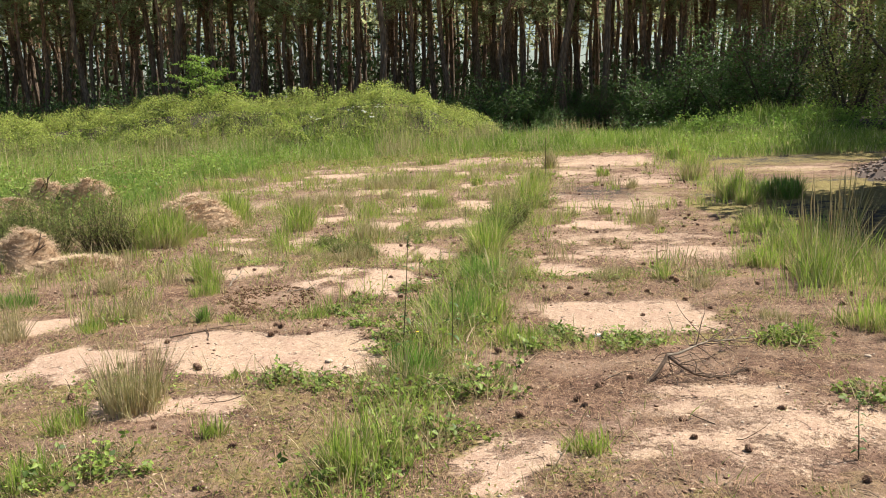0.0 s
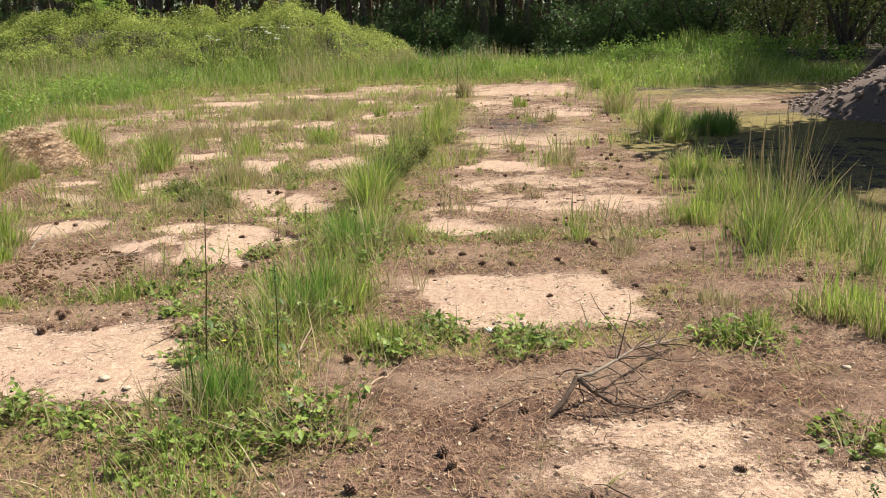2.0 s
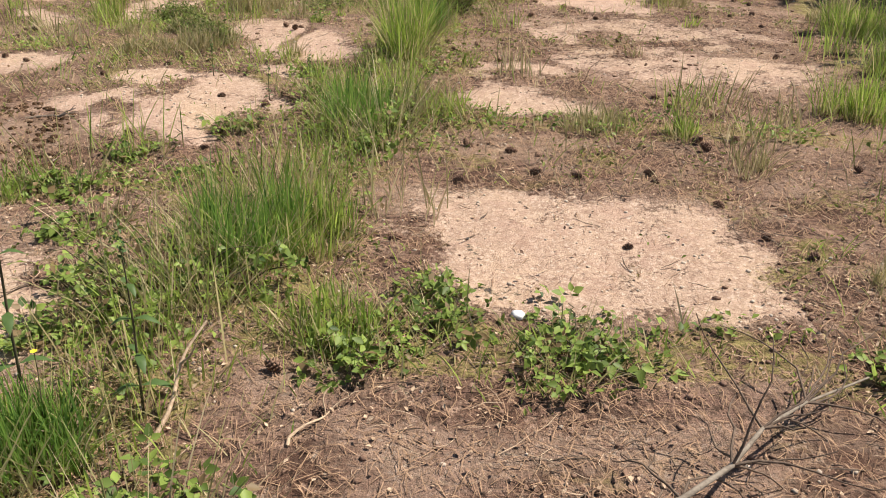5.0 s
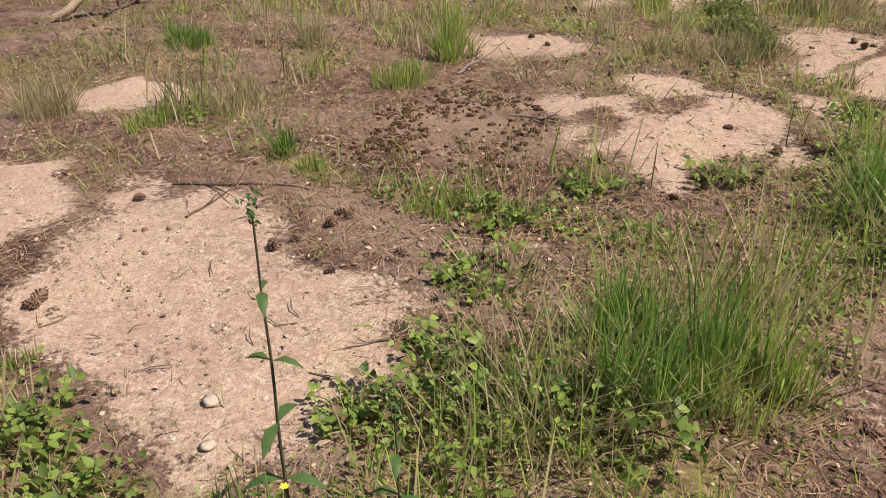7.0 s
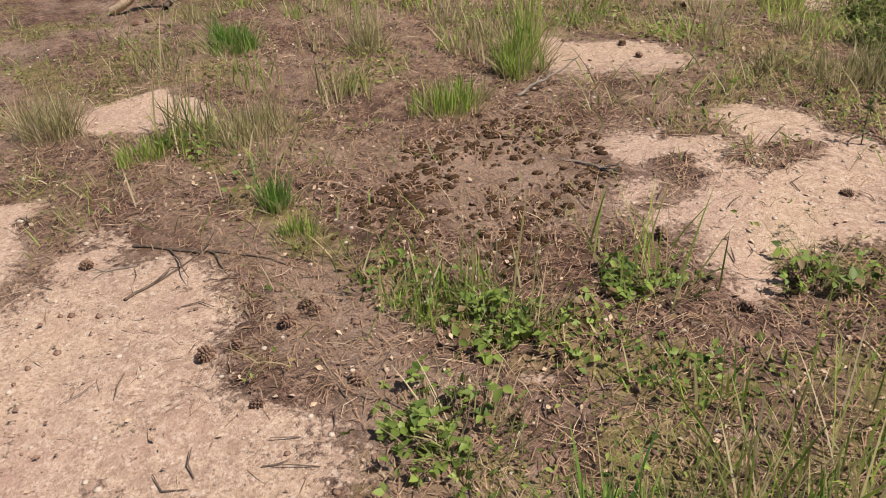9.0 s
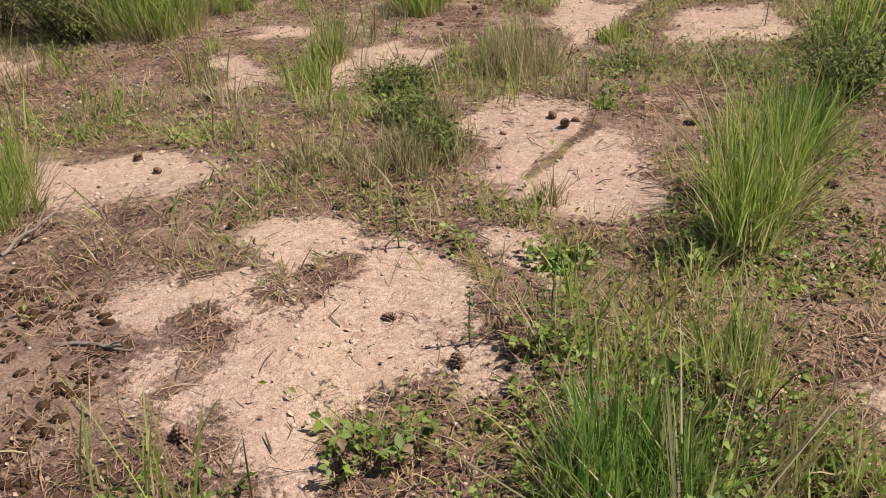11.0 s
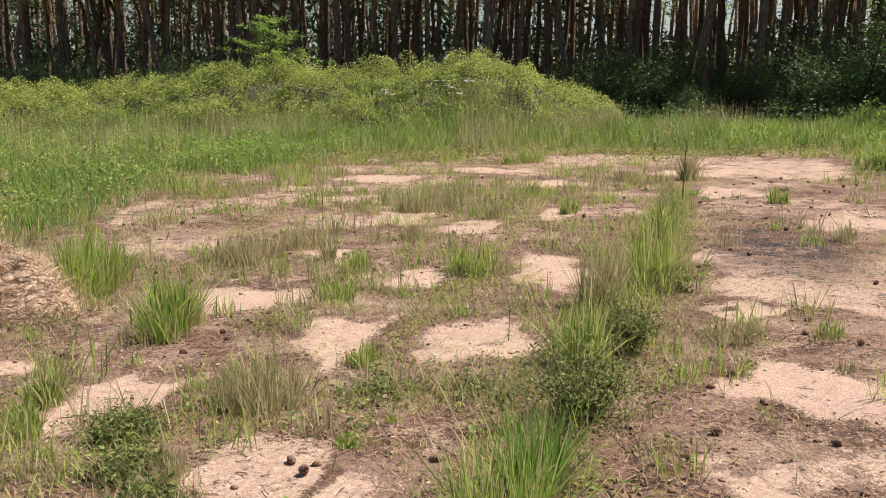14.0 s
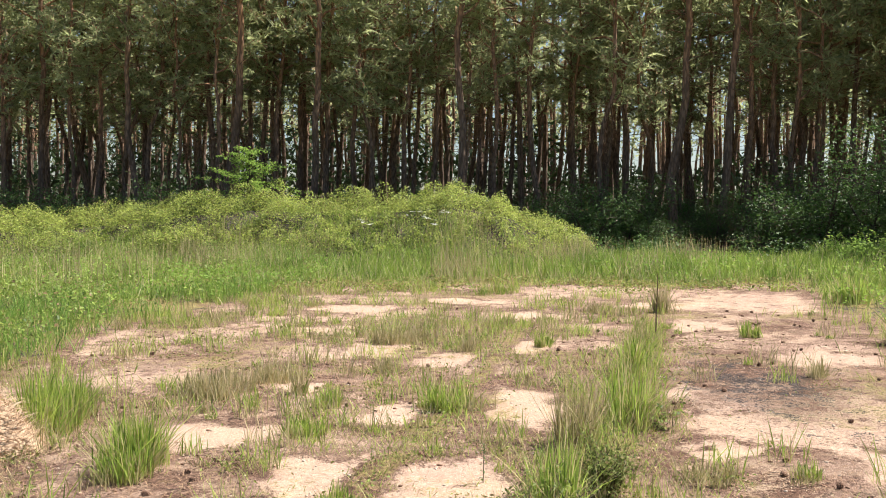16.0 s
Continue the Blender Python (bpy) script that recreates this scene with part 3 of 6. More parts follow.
def grass_tuft(look_of, x, y, tall, wide):
    mat, label = TUFT_LOOKS[look_of]
    wide = wide * (0.7 if look_of == "t" else 1.0)
    dens = {"g": 1750, "d": 3000, "s": 1500, "sdry": 2000, "t": 700}[look_of]
    away = max(y - 9.0, 0.0)
    n = int(np.clip(dens * wide * (0.25 + wide) * 1.3 / (1 + 0.09 * away), 120, 2600))
    k = int(np.clip(wide * 40, 5, 24))
    own = rng.integers(0, k, n)
    sub_r, sub_a = wide * 0.42 * np.sqrt(rng.uniform(0, 1, k)), rng.uniform(0, 2 * np.pi, k)
    sub_high, sub_lean = rng.uniform(0.4, 1.08, k), rng.uniform(0.0, 0.055, k)
    sub_way = sub_a + rng.normal(0, 0.7, k)
    px = (sub_r * np.cos(sub_a))[own] + rng.normal(0, 0.055 * wide + 0.008, n)
    py = (sub_r * np.sin(sub_a))[own] + rng.normal(0, 0.055 * wide + 0.008, n)
    hgt = {"t": 0.62, "s": 0.72}.get(look_of, 0.82) * sub_high[own] * tall * (0.3 + 0.9 * rng.uniform(0, 1, n) ** 0.8)
    lean = np.clip(sub_lean[own] + np.abs(rng.normal(0.02, 0.06, n)) + np.where(rng.uniform(0, 1, n) < 0.26, rng.uniform(0.08, 0.45, n), 0), 0.02, 0.9)
    z0 = height(x + px, y + py) - low(x, y) - 0.01
    thick = rng.uniform(0.0022, 0.0068, n) * (1.0 if look_of != "s" else 0.75) * (1 + 0.14 * max(y - 7.5, 0))
    v, t, k = blades(px, py, z0, hgt, thick, lean, sub_way[own] + rng.normal(0, 1.9, n), 0.9)
    ob = new("grass_tuft")
    tagged(piece("green_grass", mesh_of("green_grass", v, t, k), mat, ob), kind="stuff")
    ob.matrix_world = Matrix.Translation((x, y, low(x, y)))
    tagged(ob, label, "grass", "grass tufts on the old slab")
    m = int(n * 0.3)
    r = wide * 0.42 * np.sqrt(rng.uniform(0, 1, m))
    a = rng.uniform(0, 2 * np.pi, m)
    low_dry = tall * (rng.uniform(0.7, 1.25, m) if look_of in ("t", "sdry") else rng.uniform(0.12, 0.7, m))
    v, t, k = blades(r * np.cos(a), r * np.sin(a), height(x + r * np.cos(a), y + r * np.sin(a)) - low(x, y) - 0.01, low_dry, rng.uniform(0.002, 0.005, m), np.clip(rng.normal(0.45 if look_of not in ("t", "sdry") else 0.15, 0.2, m), 0.02, 0.9), a)
    tagged(piece("dry_grass", mesh_of("dry_grass", v, t, k), DRY_GRASS, ob, "dry straw coloured blades"), kind="stuff")
    if look_of == "t":
        heads = []
        for _ in range(int(14 * wide / 0.4)):
            b = rng.uniform(0, 2 * np.pi)
            q = wander((0.3 * wide * math.cos(b), 0.3 * wide * math.sin(b), 0), (0.14 * math.cos(b), 0.14 * math.sin(b), 1), tall * rng.uniform(1.0, 1.6), 5, 0.05, 0.02)
            heads.append(tube(q, [0.0016, 0.0014, 0.0012, 0.005, 0.001], 4))
        v, t = join(heads)
        tagged(piece("seed_head", mesh_of("seed_head", v, t, np.full(len(v), 1.0)), DRY_GRASS, ob, "pale seed stems"), kind="stuff")


def bramble_patch(x, y, tall, wide, mat=BRAMBLE):
    """Low trailing bramble: arching stems with leaves in threes."""
    stems, spots = [], []
    for _ in range(int(np.clip(46 * wide, 7, 26))):
        a = rng.uniform(0, 2 * np.pi)
        r0 = wide * 0.42 * rng.uniform(0, 1) ** 0.6
        q = wander((r0 * math.cos(a), r0 * math.sin(a) * 0.8, 0.01), (math.cos(a + rng.normal(0, 1)) * 0.8, math.sin(a + rng.normal(0, 1)) * 0.8, 0.9 * tall / max(wide, 0.1) + 0.3), max(wide * 0.5, tall) * rng.uniform(0.5, 1.3), 6, 0.3, 0.2)
        q[:, 2] = np.clip(q[:, 2], 0.012, tall * rng.uniform(0.35, 1.05))
        stems.append(tube(q, np.linspace(0.003, 0.0012, 6), 4))
        for p in q[1:]:
            for _ in range(int(rng.integers(1, 4))):
                spots.append(p + rng.normal(size=3) * (0.04, 0.04, 0.022))
    spots = np.array(spots)
    spots[:, 2] = np.maximum(spots[:, 2], 0.008)
    spots[:, 2] += height(x + spots[:, 0], y + spots[:, 1]) - low(x, y)
    v, t = leaflets(spots, rng.uniform(0.014, 0.042, len(spots)) * (1.0 if mat is BRAMBLE else 0.6), 0.25)
    ob = new("bramble")
    tagged(piece("foliage", mesh_of("foliage", v, t), mat, ob), kind="stuff")
    ob.matrix_world = Matrix.Translation((x, y, low(x, y)))
    tagged(ob, "low trailing bramble with fresh green leaves on the ground", "bramble", "brambles on the old slab")
    v, t = join(stems)
    tagged(piece("stem", mesh_of("stem", v, t), STEM, ob, "thin brown stems"), kind="stuff")
    m = int(np.clip(300 * wide, 40, 140))
    r, a = wide * 0.5 * np.sqrt(rng.uniform(0, 1, m)), rng.uniform(0, 2 * np.pi, m)
    px, py = r * np.cos(a), r * np.sin(a)
    v, t, k = blades(px, py, height(x + px, y + py) - low(x, y) - 0.005, tall * rng.uniform(0.3, 1.3, m) + 0.02, rng.uniform(0.002, 0.005, m), np.clip(rng.normal(0.4, 0.25, m), 0.02, 0.9), a)
    tagged(piece("dry_grass", mesh_of("dry_grass", v, t, k), DRY_GRASS, ob, "dry grass among the stems"), kind="stuff")


def scrub_bush(x, y, tall, wide):
    """A small twiggy bush with tiny leaves."""
    stems, spots = [], []
    for _ in range(int(36 + 60 * wide)):
        a = rng.uniform(0, 2 * np.pi)
        r = rng.uniform(0, 1) ** 0.7
        q = wander((0.16 * wide * r * math.cos(a), 0.16 * wide * r * math.sin(a), -0.01), (math.cos(a) * wide * 0.7 * r, math.sin(a) * wide * 0.7 * r, tall), tall * rng.uniform(0.4, 1.0), 7, 0.2)
        stems.append(tube(q, np.linspace(0.004, 0.001, 7), 4))
        for p in q[2:]:
            spots += [p + rng.normal(size=3) * 0.035 * (0.5 + wide) for _ in range(9)]
    spots = np.array(spots)
    spots[:, 2] = np.maximum(spots[:, 2], 0.01)
    v, t = leaves(spots, rng.uniform(0.012, 0.036, len(spots)), 0.15, 0.38)
    ob = new("scrub_bush")
    tagged(piece("foliage", mesh_of("foliage", v, t), SCRUB, ob), kind="stuff")
    ob.matrix_world = Matrix.Translation((x, y, low(x, y)))
    tagged(ob, "small dark green twiggy bush growing from a ground joint", "bush", "bushes on the old slab")
    v, t = join(stems)
    tagged(piece("stem", mesh_of("stem", v, t), STEM, ob, "thin brown stems"), kind="stuff")


def weed_stalk(x, y, tall, lean=(0.0, 0.0)):
    """An upright weed with pairs of drooping pointed leaves on a dark stem."""
    q = wander((0, 0, -0.01), (lean[0] + rng.normal(0, 0.006), lean[1] + rng.normal(0, 0.006), 1), tall, 11, 0.012)
    v, t = tube(q, np.linspace(0.0040, 0.0018, 11) * (0.6 + 0.7 * min(tall, 0.6)), 6)
    ob = piece("weed_stalk", mesh_of("weed_stalk", v, t), STEM)
    ob.matrix_world = Matrix.Translation((x, y, low(x, y)))
    tagged(ob, "upright weed with a dark stem and few leaf pairs", "weed", "upright weeds")
    for i, p in enumerate(q[2:10:2]):
        for side in (0, math.pi):
            a = i * 1.57 + 0.5 + side + rng.normal(0, 0.25)
            L = 0.085 * min(tall / 0.5, 1.0) * (1 - 0.13 * i) * rng.uniform(0.75, 1.1)
            d, c = np.array([math.cos(a), math.sin(a), 0.25]), np.array([-math.sin(a), math.cos(a), 0])
            dip = np.array([0, 0, -0.55 * L])
            v = np.array([p, p + d * L * 0.3, p + d * L * 0.42 + c * L * 0.17, p + d * L * 0.42 - c * L * 0.17, p + d * L * 0.75 + c * L * 0.14 + dip * 0.4,
                          p + d * L * 0.75 - c * L * 0.14 + dip * 0.4, p + d * L * 1.08 + dip, p + d * L * 0.65 + dip * 0.3 + (0, 0, 0.006)])
            piece("leaf", mesh_of("leaf", v, [[0, 1, 2], [0, 3, 1], [1, 7, 2], [1, 3, 7], [2, 7, 4], [3, 5, 7], [4, 7, 6], [5, 6, 7]]), WEED_LEAF, ob)
    tip = q[-1] + rng.normal(size=(30, 3)) * (0.006, 0.006, 0.022)
    v, t = leaves(tip, np.full(30, 0.013), 0.1, 0.5)
    tagged(piece("bud", mesh_of("bud", v, t), WEED_LEAF, ob, "dark green bud head"), kind="stuff")


# ---- verge: tall grass round the slab and up to the bank ----
def scatter(x0, x1, y0, y1, per_m2, keep):
    """Random feet in a rectangle, kept with the chance that keep() gives."""
    n = int((x1 - x0) * (y1 - y0) * per_m2)
    x, y = rng.uniform(x0, x1, n), rng.uniform(y0, y1, n)
    ok = rng.uniform(0, 1, n) < keep(x, y)
    return x[ok], y[ok]


def sward(name, x, y, tall, wide, mat, label, lean=0.25):
    n = len(x)
    v, t, k = blades(x, y, height(x, y) - 0.01, tall, wide, np.clip(rng.normal(lean, 0.15, n), 0.02, 0.9), rng.uniform(0, 2 * np.pi, n))
    tagged(piece(name, mesh_of(name, v, t, k), mat), label, "grass", kind="stuff")


def off_slab(x, y):
    return (1 - slab(x, y)) * step(35.5, 34, y) * (1 - np.exp(-((x - 6.4) / 1.6) ** 4) * step(29, 33, y))


x, y = scatter(-20, 13, 20, 31.5, 270, lambda x, y: off_slab(x, y) * (0.25 + 0.75 * step(0.25, 0.6, grain(x, y, 0.9, 31))))
tall = (0.14 + 0.34 * grain(x, y, 0.7, 38) + 0.55 * grain(x, y, 2.2, 32) ** 1.5 * step(23, 28, y)) * rng.uniform(0.5, 1.1, len(x))
sward("verge_grass", x, y, tall, rng.uniform(0.008, 0.018, len(x)), VERGE_GRASS, "tall fresh green grass on the verge")
x, y = scatter(-13, -4, 7, 22, 260, lambda x, y: off_slab(x, y) * step(0.2, 0.6, grain(x, y, 1.2, 33)))
sward("verge_grass", x, y, (0.18 + 0.35 * grain(x, y, 1.7, 34)) * rng.uniform(0.5, 1.1, len(x)), rng.uniform(0.006, 0.012, len(x)), DARK_GRASS, "green grass beside the old slab")
x, y = scatter(2, 9, 2.5, 21, 330, lambda x, y: off_slab(x, y) * step(0.25, 0.6, grain(x, y, 0.9, 35)) * step(3.2, 2.3, x - 0.12 * y))
sward("verge_grass", x, y, (0.10 + 0.30 * grain(x, y, 1.0, 36)) * rng.uniform(0.5, 1.1, len(x)), rng.uniform(0.004, 0.009, len(x)), GRASS, "green grass along the slab edge")
x, y = scatter(2.1, 5.2, 3.6, 9.5, 620, lambda x, y: off_slab(x, y) * step(1.15, 0.6, x - 1.75 - 0.17 * y) * step(0.15, 0.5, grain(x, y, 0.5, 39)))
sward("verge_grass", x, y, (0.06 + 0.30 * grain(x, y, 0.6, 40)) * rng.uniform(0.4, 1.15, len(x)), rng.uniform(0.003, 0.007, len(x)), VERGE_GRASS, "lush green grass at the edge of the slab")
x, y = scatter(-10, 6, 24, 31, 90, lambda x, y: off_slab(x, y) * np.maximum(step(0.62, 0.8, grain(x, y, 1.4, 37)), np.exp(-((x - 0.6) / 1.2) ** 2 - ((y - 29) / 1.6) ** 2)))
sward("dry_verge_grass", x, y, rng.uniform(0.4, 1.05, len(x)), rng.uniform(0.007, 0.012, len(x)), DRY_GRASS, "pale dry grass stems standing in the verge", 0.12)
x, y = scatter(-16, -7, 20, 30, 9, lambda x, y: off_slab(x, y))
sward("dry_verge_grass", x, y, rng.uniform(0.5, 1.2, len(x)), rng.uniform(0.01, 0.016, len(x)), DRY_GRASS, "pale dry stalks in the green verge", 0.12)


# ---- thin grass and weeds on the slab itself ----
def weedy(x, y):
    mottled = step(0.42, 0.68, grain(x, y, 0.8, 41)) * step(5, 10, y) * step(1.5, -0.5, x - 0.1 * y)
    return slab(x, y) * np.maximum(0.75 * joint(x, y) * step(0.25, 0.7, grain(x, y, 0.3, 42)), np.maximum(0.6 * mottled, 0.10 * step(0.6, 0.8, grain(x, y, 0.35, 43)))) * (1 - 0.97 * step(0.3, 0.6, bare(x, y)))


x, y = scatter(-5.5, 4.5, 2.4, 12, 900, weedy)
sward("slab_weeds", x, y, (0.03 + 0.10 * grain(x, y, 0.4, 44)) * rng.uniform(0.5, 1.2, len(x)), rng.uniform(0.003, 0.006, len(x)), GRASS, "short thin grass in the ground joints", 0.5)
x, y = scatter(-5.5, 5.5, 12, 24.5, 330, weedy)
sward("slab_weeds", x, y, (0.06 + 0.16 * grain(x, y, 0.5, 45)) * rng.uniform(0.5, 1.2, len(x)), rng.uniform(0.005, 0.010, len(x)), GRASS, "short thin grass scattered over the slab", 0.4)
x, y = scatter(-5.5, 5.5, 3, 20, 260, lambda x, y: weedy(x, y) * 0.8)
sward("dry_slab_grass", x, y, (0.05 + 0.16 * grain(x, y, 0.5, 46)) * rng.uniform(0.5, 1.2, len(x)), rng.uniform(0.003, 0.007, len(x)), DRY_GRASS, "short dry grass scattered over the slab", 0.45)


def strip(x, y):
    """The overgrown main joint down the middle."""
    far = np.full(np.shape(x), 9.0)
    for (ax, ay), (bx, by) in JOINTS[:4]:
        far = np.minimum(far, np.where((y >= ay) & (y < by), np.abs(x - ax - (bx - ax) * (y - ay) / (by - ay)), 9.0))
    return step(0.30, 0.05, far + 0.16 * (grain(x, y, 0.3, 49) - 0.5)) * step(0.15, 0.5, grain(x, y, 0.45, 50))


x, y = scatter(-1, 2.6, 2.4, 18, 800, strip)
sward("strip_grass", x, y, (0.07 + 0.24 * grain(x, y, 0.5, 51)) * rng.uniform(0.4, 1.2, len(x)), rng.uniform(0.003, 0.006, len(x)), GRASS, "mixed green grass along the overgrown joint", 0.25)
x, y = scatter(-1, 2.6, 2.4, 18, 300, strip)
sward("strip_grass", x, y, (0.05 + 0.24 * grain(x, y, 0.5, 51)) * rng.uniform(0.4, 1.2, len(x)), rng.uniform(0.002, 0.005, len(x)), DRY_GRASS, "dry grass along the overgrown joint", 0.4)


def clumps():
    """Small scattered clumps of grass on the far and left parts of the slab."""
    cx, cy = scatter(-5.6, 5.4, 6, 24.5, 9, lambda x, y: slab(x, y) * np.maximum(step(0.32, 0.55, grain(x, y, 1.6, 48)) * step(2.2, -0.4, x - 0.1 * y), 0.22) * (1 - step(0.3, 0.6, bare(x, y))) * (1 - moss_corner(x, y)))
    n = 34
    r, a = 0.10 * np.sqrt(rng.uniform(0, 1, (len(cx), n))), rng.uniform(0, 2 * np.pi, (len(cx), n))
    big = rng.uniform(0.4, 1.4, (len(cx), 1)) ** 1.3
    x, y = (cx[:, None] + r * big * np.cos(a) * 1.4).ravel(), (cy[:, None] + r * big * np.sin(a)).ravel()
    tall = (big * rng.uniform(0.06, 0.24, (len(cx), n))).ravel()
    dry = np.repeat(rng.uniform(0, 1, len(cx)) < 0.42, n)
    wide = rng.uniform(0.004, 0.008, len(x)) * (1 + 0.04 * np.maximum(y - 10, 0))
    for pick, mat, label in ((~dry, GRASS, "small green grass clumps scattered over the slab"), (dry, DRY_GRASS, "small dry grass clumps scattered over the slab")):
        sward("slab_grass", x[pick], y[pick], tall[pick], wide[pick], mat, label, 0.22)


clumps()


def creepers():
    x, y = scatter(-5, 4, 2.4, 16, 1500, lambda x, y: slab(x, y) * joint(x, y) * step(0.35, 0.65, grain(x, y, 0.28, 47)) * (0.4 + 0.6 * step(12, 8, y)))
    p = np.stack([x, y, height(x, y) + rng.uniform(0.005, 0.05, len(x))], -1)
    v, t = leaves(p, rng.uniform(0.012, 0.034, len(x)), 0.5)
    tagged(piece("creeping_weeds", mesh_of("creeping_weeds", v, t), BRAMBLE), "small creeping green weeds in the joints", "weeds", kind="stuff")


creepers()


def low_weeds():
    """Low leafy weeds over the mossy parts."""
    for lo, hi, dens, size, name in ((2.4, 6.5, 1500, (0.008, 0.026), "low_weeds"), (6.5, 18, 1100, (0.012, 0.036), "low_weeds")):
        x, y = scatter(-4.8, 3.2, lo, hi, dens, lambda x, y: slab(x, y) * mossy(x, y) * step(0.30, 0.62, grain(x, y, 0.16, 57)) * (1 - 0.95 * step(0.35, 0.7, bare(x, y))))
        p = np.stack([x, y, height(x, y) + rng.uniform(0.002, 0.06, len(x)) * (0.3 + grain(x, y, 0.16, 57))], -1)
        v, t = leaves(p, rng.uniform(*size, len(x)), 0.2, 0.45)
        tagged(piece(name, mesh_of(name, v, t), WEED_MIX), "low yellow green weeds and moss on the ground", "weeds", kind="stuff")
    x, y = scatter(-4.8, 3.2, 2.4, 12, 420, lambda x, y: slab(x, y) * mossy(x, y) * (1 - 0.95 * step(0.35, 0.7, bare(x, y))))
    sward("slab_weeds", x, y, (0.02 + 0.12 * grain(x, y, 0.3, 58)) * rng.uniform(0.4, 1.2, len(x)), rng.uniform(0.002, 0.005, len(x)), DRY_GRASS, "short dry grass among the low weeds", 0.5)


low_weeds()


def needle_litter():
    """Fallen pine needles on the ground between the bare patches."""
    x, y = scatter(-4, 4, 2.3, 16, 1700, lambda x, y: slab(x, y) * (1 - 0.95 * step(0.1, 0.75, bare(x, y))) * (0.12 * step(16, 14, y) + 0.88 * step(12, 6, y)))
    n = len(x)
    a, L = rng.uniform(0, np.pi, n), rng.uniform(0.03, 0.085, n) * (1 + 0.05 * np.maximum(y - 6, 0))
    w = rng.uniform(0.0006, 0.0013, n) * (1 + 0.16 * np.maximum(y - 5, 0))
    z = height(x, y)
    c, s = np.cos(a), np.sin(a)
    b = rng.normal(0, 0.3, n)
    e = rng.uniform(0.001, 0.014, n)
    ends = [np.stack([x - c * L / 2 - s * w, y - s * L / 2 + c * w, z + 0.002], -1), np.stack([x - c * L / 2 + s * w, y - s * L / 2 - c * w, z + 0.002], -1),
            np.stack([x + s * w + s * L * b * 0.2, y - c * w - c * L * b * 0.2, z + 0.004 + e], -1), np.stack([x - s * w + s * L * b * 0.2, y + c * w - c * L * b * 0.2, z + 0.004 + e], -1),
            np.stack([x + c * L / 2, y + s * L / 2, z + 0.003 + e * 0.6], -1)]
    v = np.stack(ends, 1).reshape(-1, 3)
    t = np.array([[0, 1, 2], [0, 2, 3], [3, 2, 4]])
    tagged(piece("needle_litter", mesh_of("needle_litter", v, (np.arange(n)[:, None, None] * 5 + t).reshape(-1, 3)), LITTER), "brown fallen pine needles over the ground", "litter", kind="stuff")


needle_litter()


def loose_straws():
    """Dry grass straws and thin dark twiglets strewn over the litter."""
    for dens, mat, lo, hi, thick, name, label in ((80, STRAW, 0.03, 0.11, 0.0009, "straw_litter", "pale dry straws strewn over the ground"), (95, DARK_TWIG, 0.03, 0.11, 0.0016, "twig_litter", "thin dark twiglets strewn over the ground")):
        x, y = scatter(-4, 4, 2.4, 13, dens, lambda x, y: slab(x, y) * (1 - 0.7 * step(0.2, 0.7, bare(x, y))) * (0.25 + 0.75 * step(11, 6, y)) * (0.3 + 0.7 * step(0.4, 0.7, grain(x, y, 0.4, 98))) * (1 - 0.8 * moss_corner(x, y)))
        n = len(x)
        a, L = rng.uniform(0, 2 * np.pi, n), rng.uniform(lo, hi, n)
        w = thick * rng.uniform(0.6, 1.4, n) * (1 + 0.12 * np.maximum(y - 5, 0))
        c, d, z = np.cos(a), np.sin(a), height(x, y)
        lift = rng.uniform(0.002, 0.022, n)
        bend = rng.normal(0, 0.12, n) * L
        rows = []
        for k, r in ((-0.5, 0.8), (0.0, 1.0), (0.5, 0.5)):
            off = bend * (1 - 4 * k * k)
            px, py, pz = x + c * L * k - d * off, y + d * L * k + c * off, z + 0.003 + lift * (k + 0.5)
            rows += [np.stack([px - d * w * r, py + c * w * r, pz], -1), np.stack([px + d * w * r, py - c * w * r, pz], -1), np.stack([px, py, pz + w * r * 1.4], -1)]
        v = np.stack(rows, 1).reshape(-1, 3)
        t = np.array([[0, 3, 2], [2, 3, 5], [1, 2, 4], [4, 2, 5], [3, 6, 5], [5, 6, 8], [4, 5, 7], [7, 5, 8]])
        tagged(piece(name, mesh_of(name, v, (np.arange(n)[:, None, None] * 9 + t).reshape(-1, 3)), mat), label, "litter", kind="stuff")


loose_straws()


def lump(r, seed, flat=0.6, rings=5, sides=8):
    """A rough broken stone."""
    g = np.random.default_rng(seed)
    v = [(0, 0, -flat * r)]
    for i in range(1, rings):
        f = math.pi * i / rings
        for j in range(sides):
            a = 2 * math.pi * (j + 0.5 * (i % 2)) / sides
            k = r * g.uniform(0.75, 1.15)
            v.append((k * math.sin(f) * math.cos(a), k * math.sin(f) * math.sin(a), -k * flat * math.cos(f)))
    v.append((0, 0, flat * r))
    t = []
    for j in range(sides):
        k = (j + 1) % sides
        t.append((0, 1 + k, 1 + j))
        for i in range(rings - 2):
            a, b = 1 + i * sides, 1 + (i + 1) * sides
            t += [(a + j, a + k, b + k), (a + j, b + k, b + j)]
        top = 1 + (rings - 2) * sides
        t.append((len(v) - 1, top + j, top + k))
    return np.array(v), np.array(t)


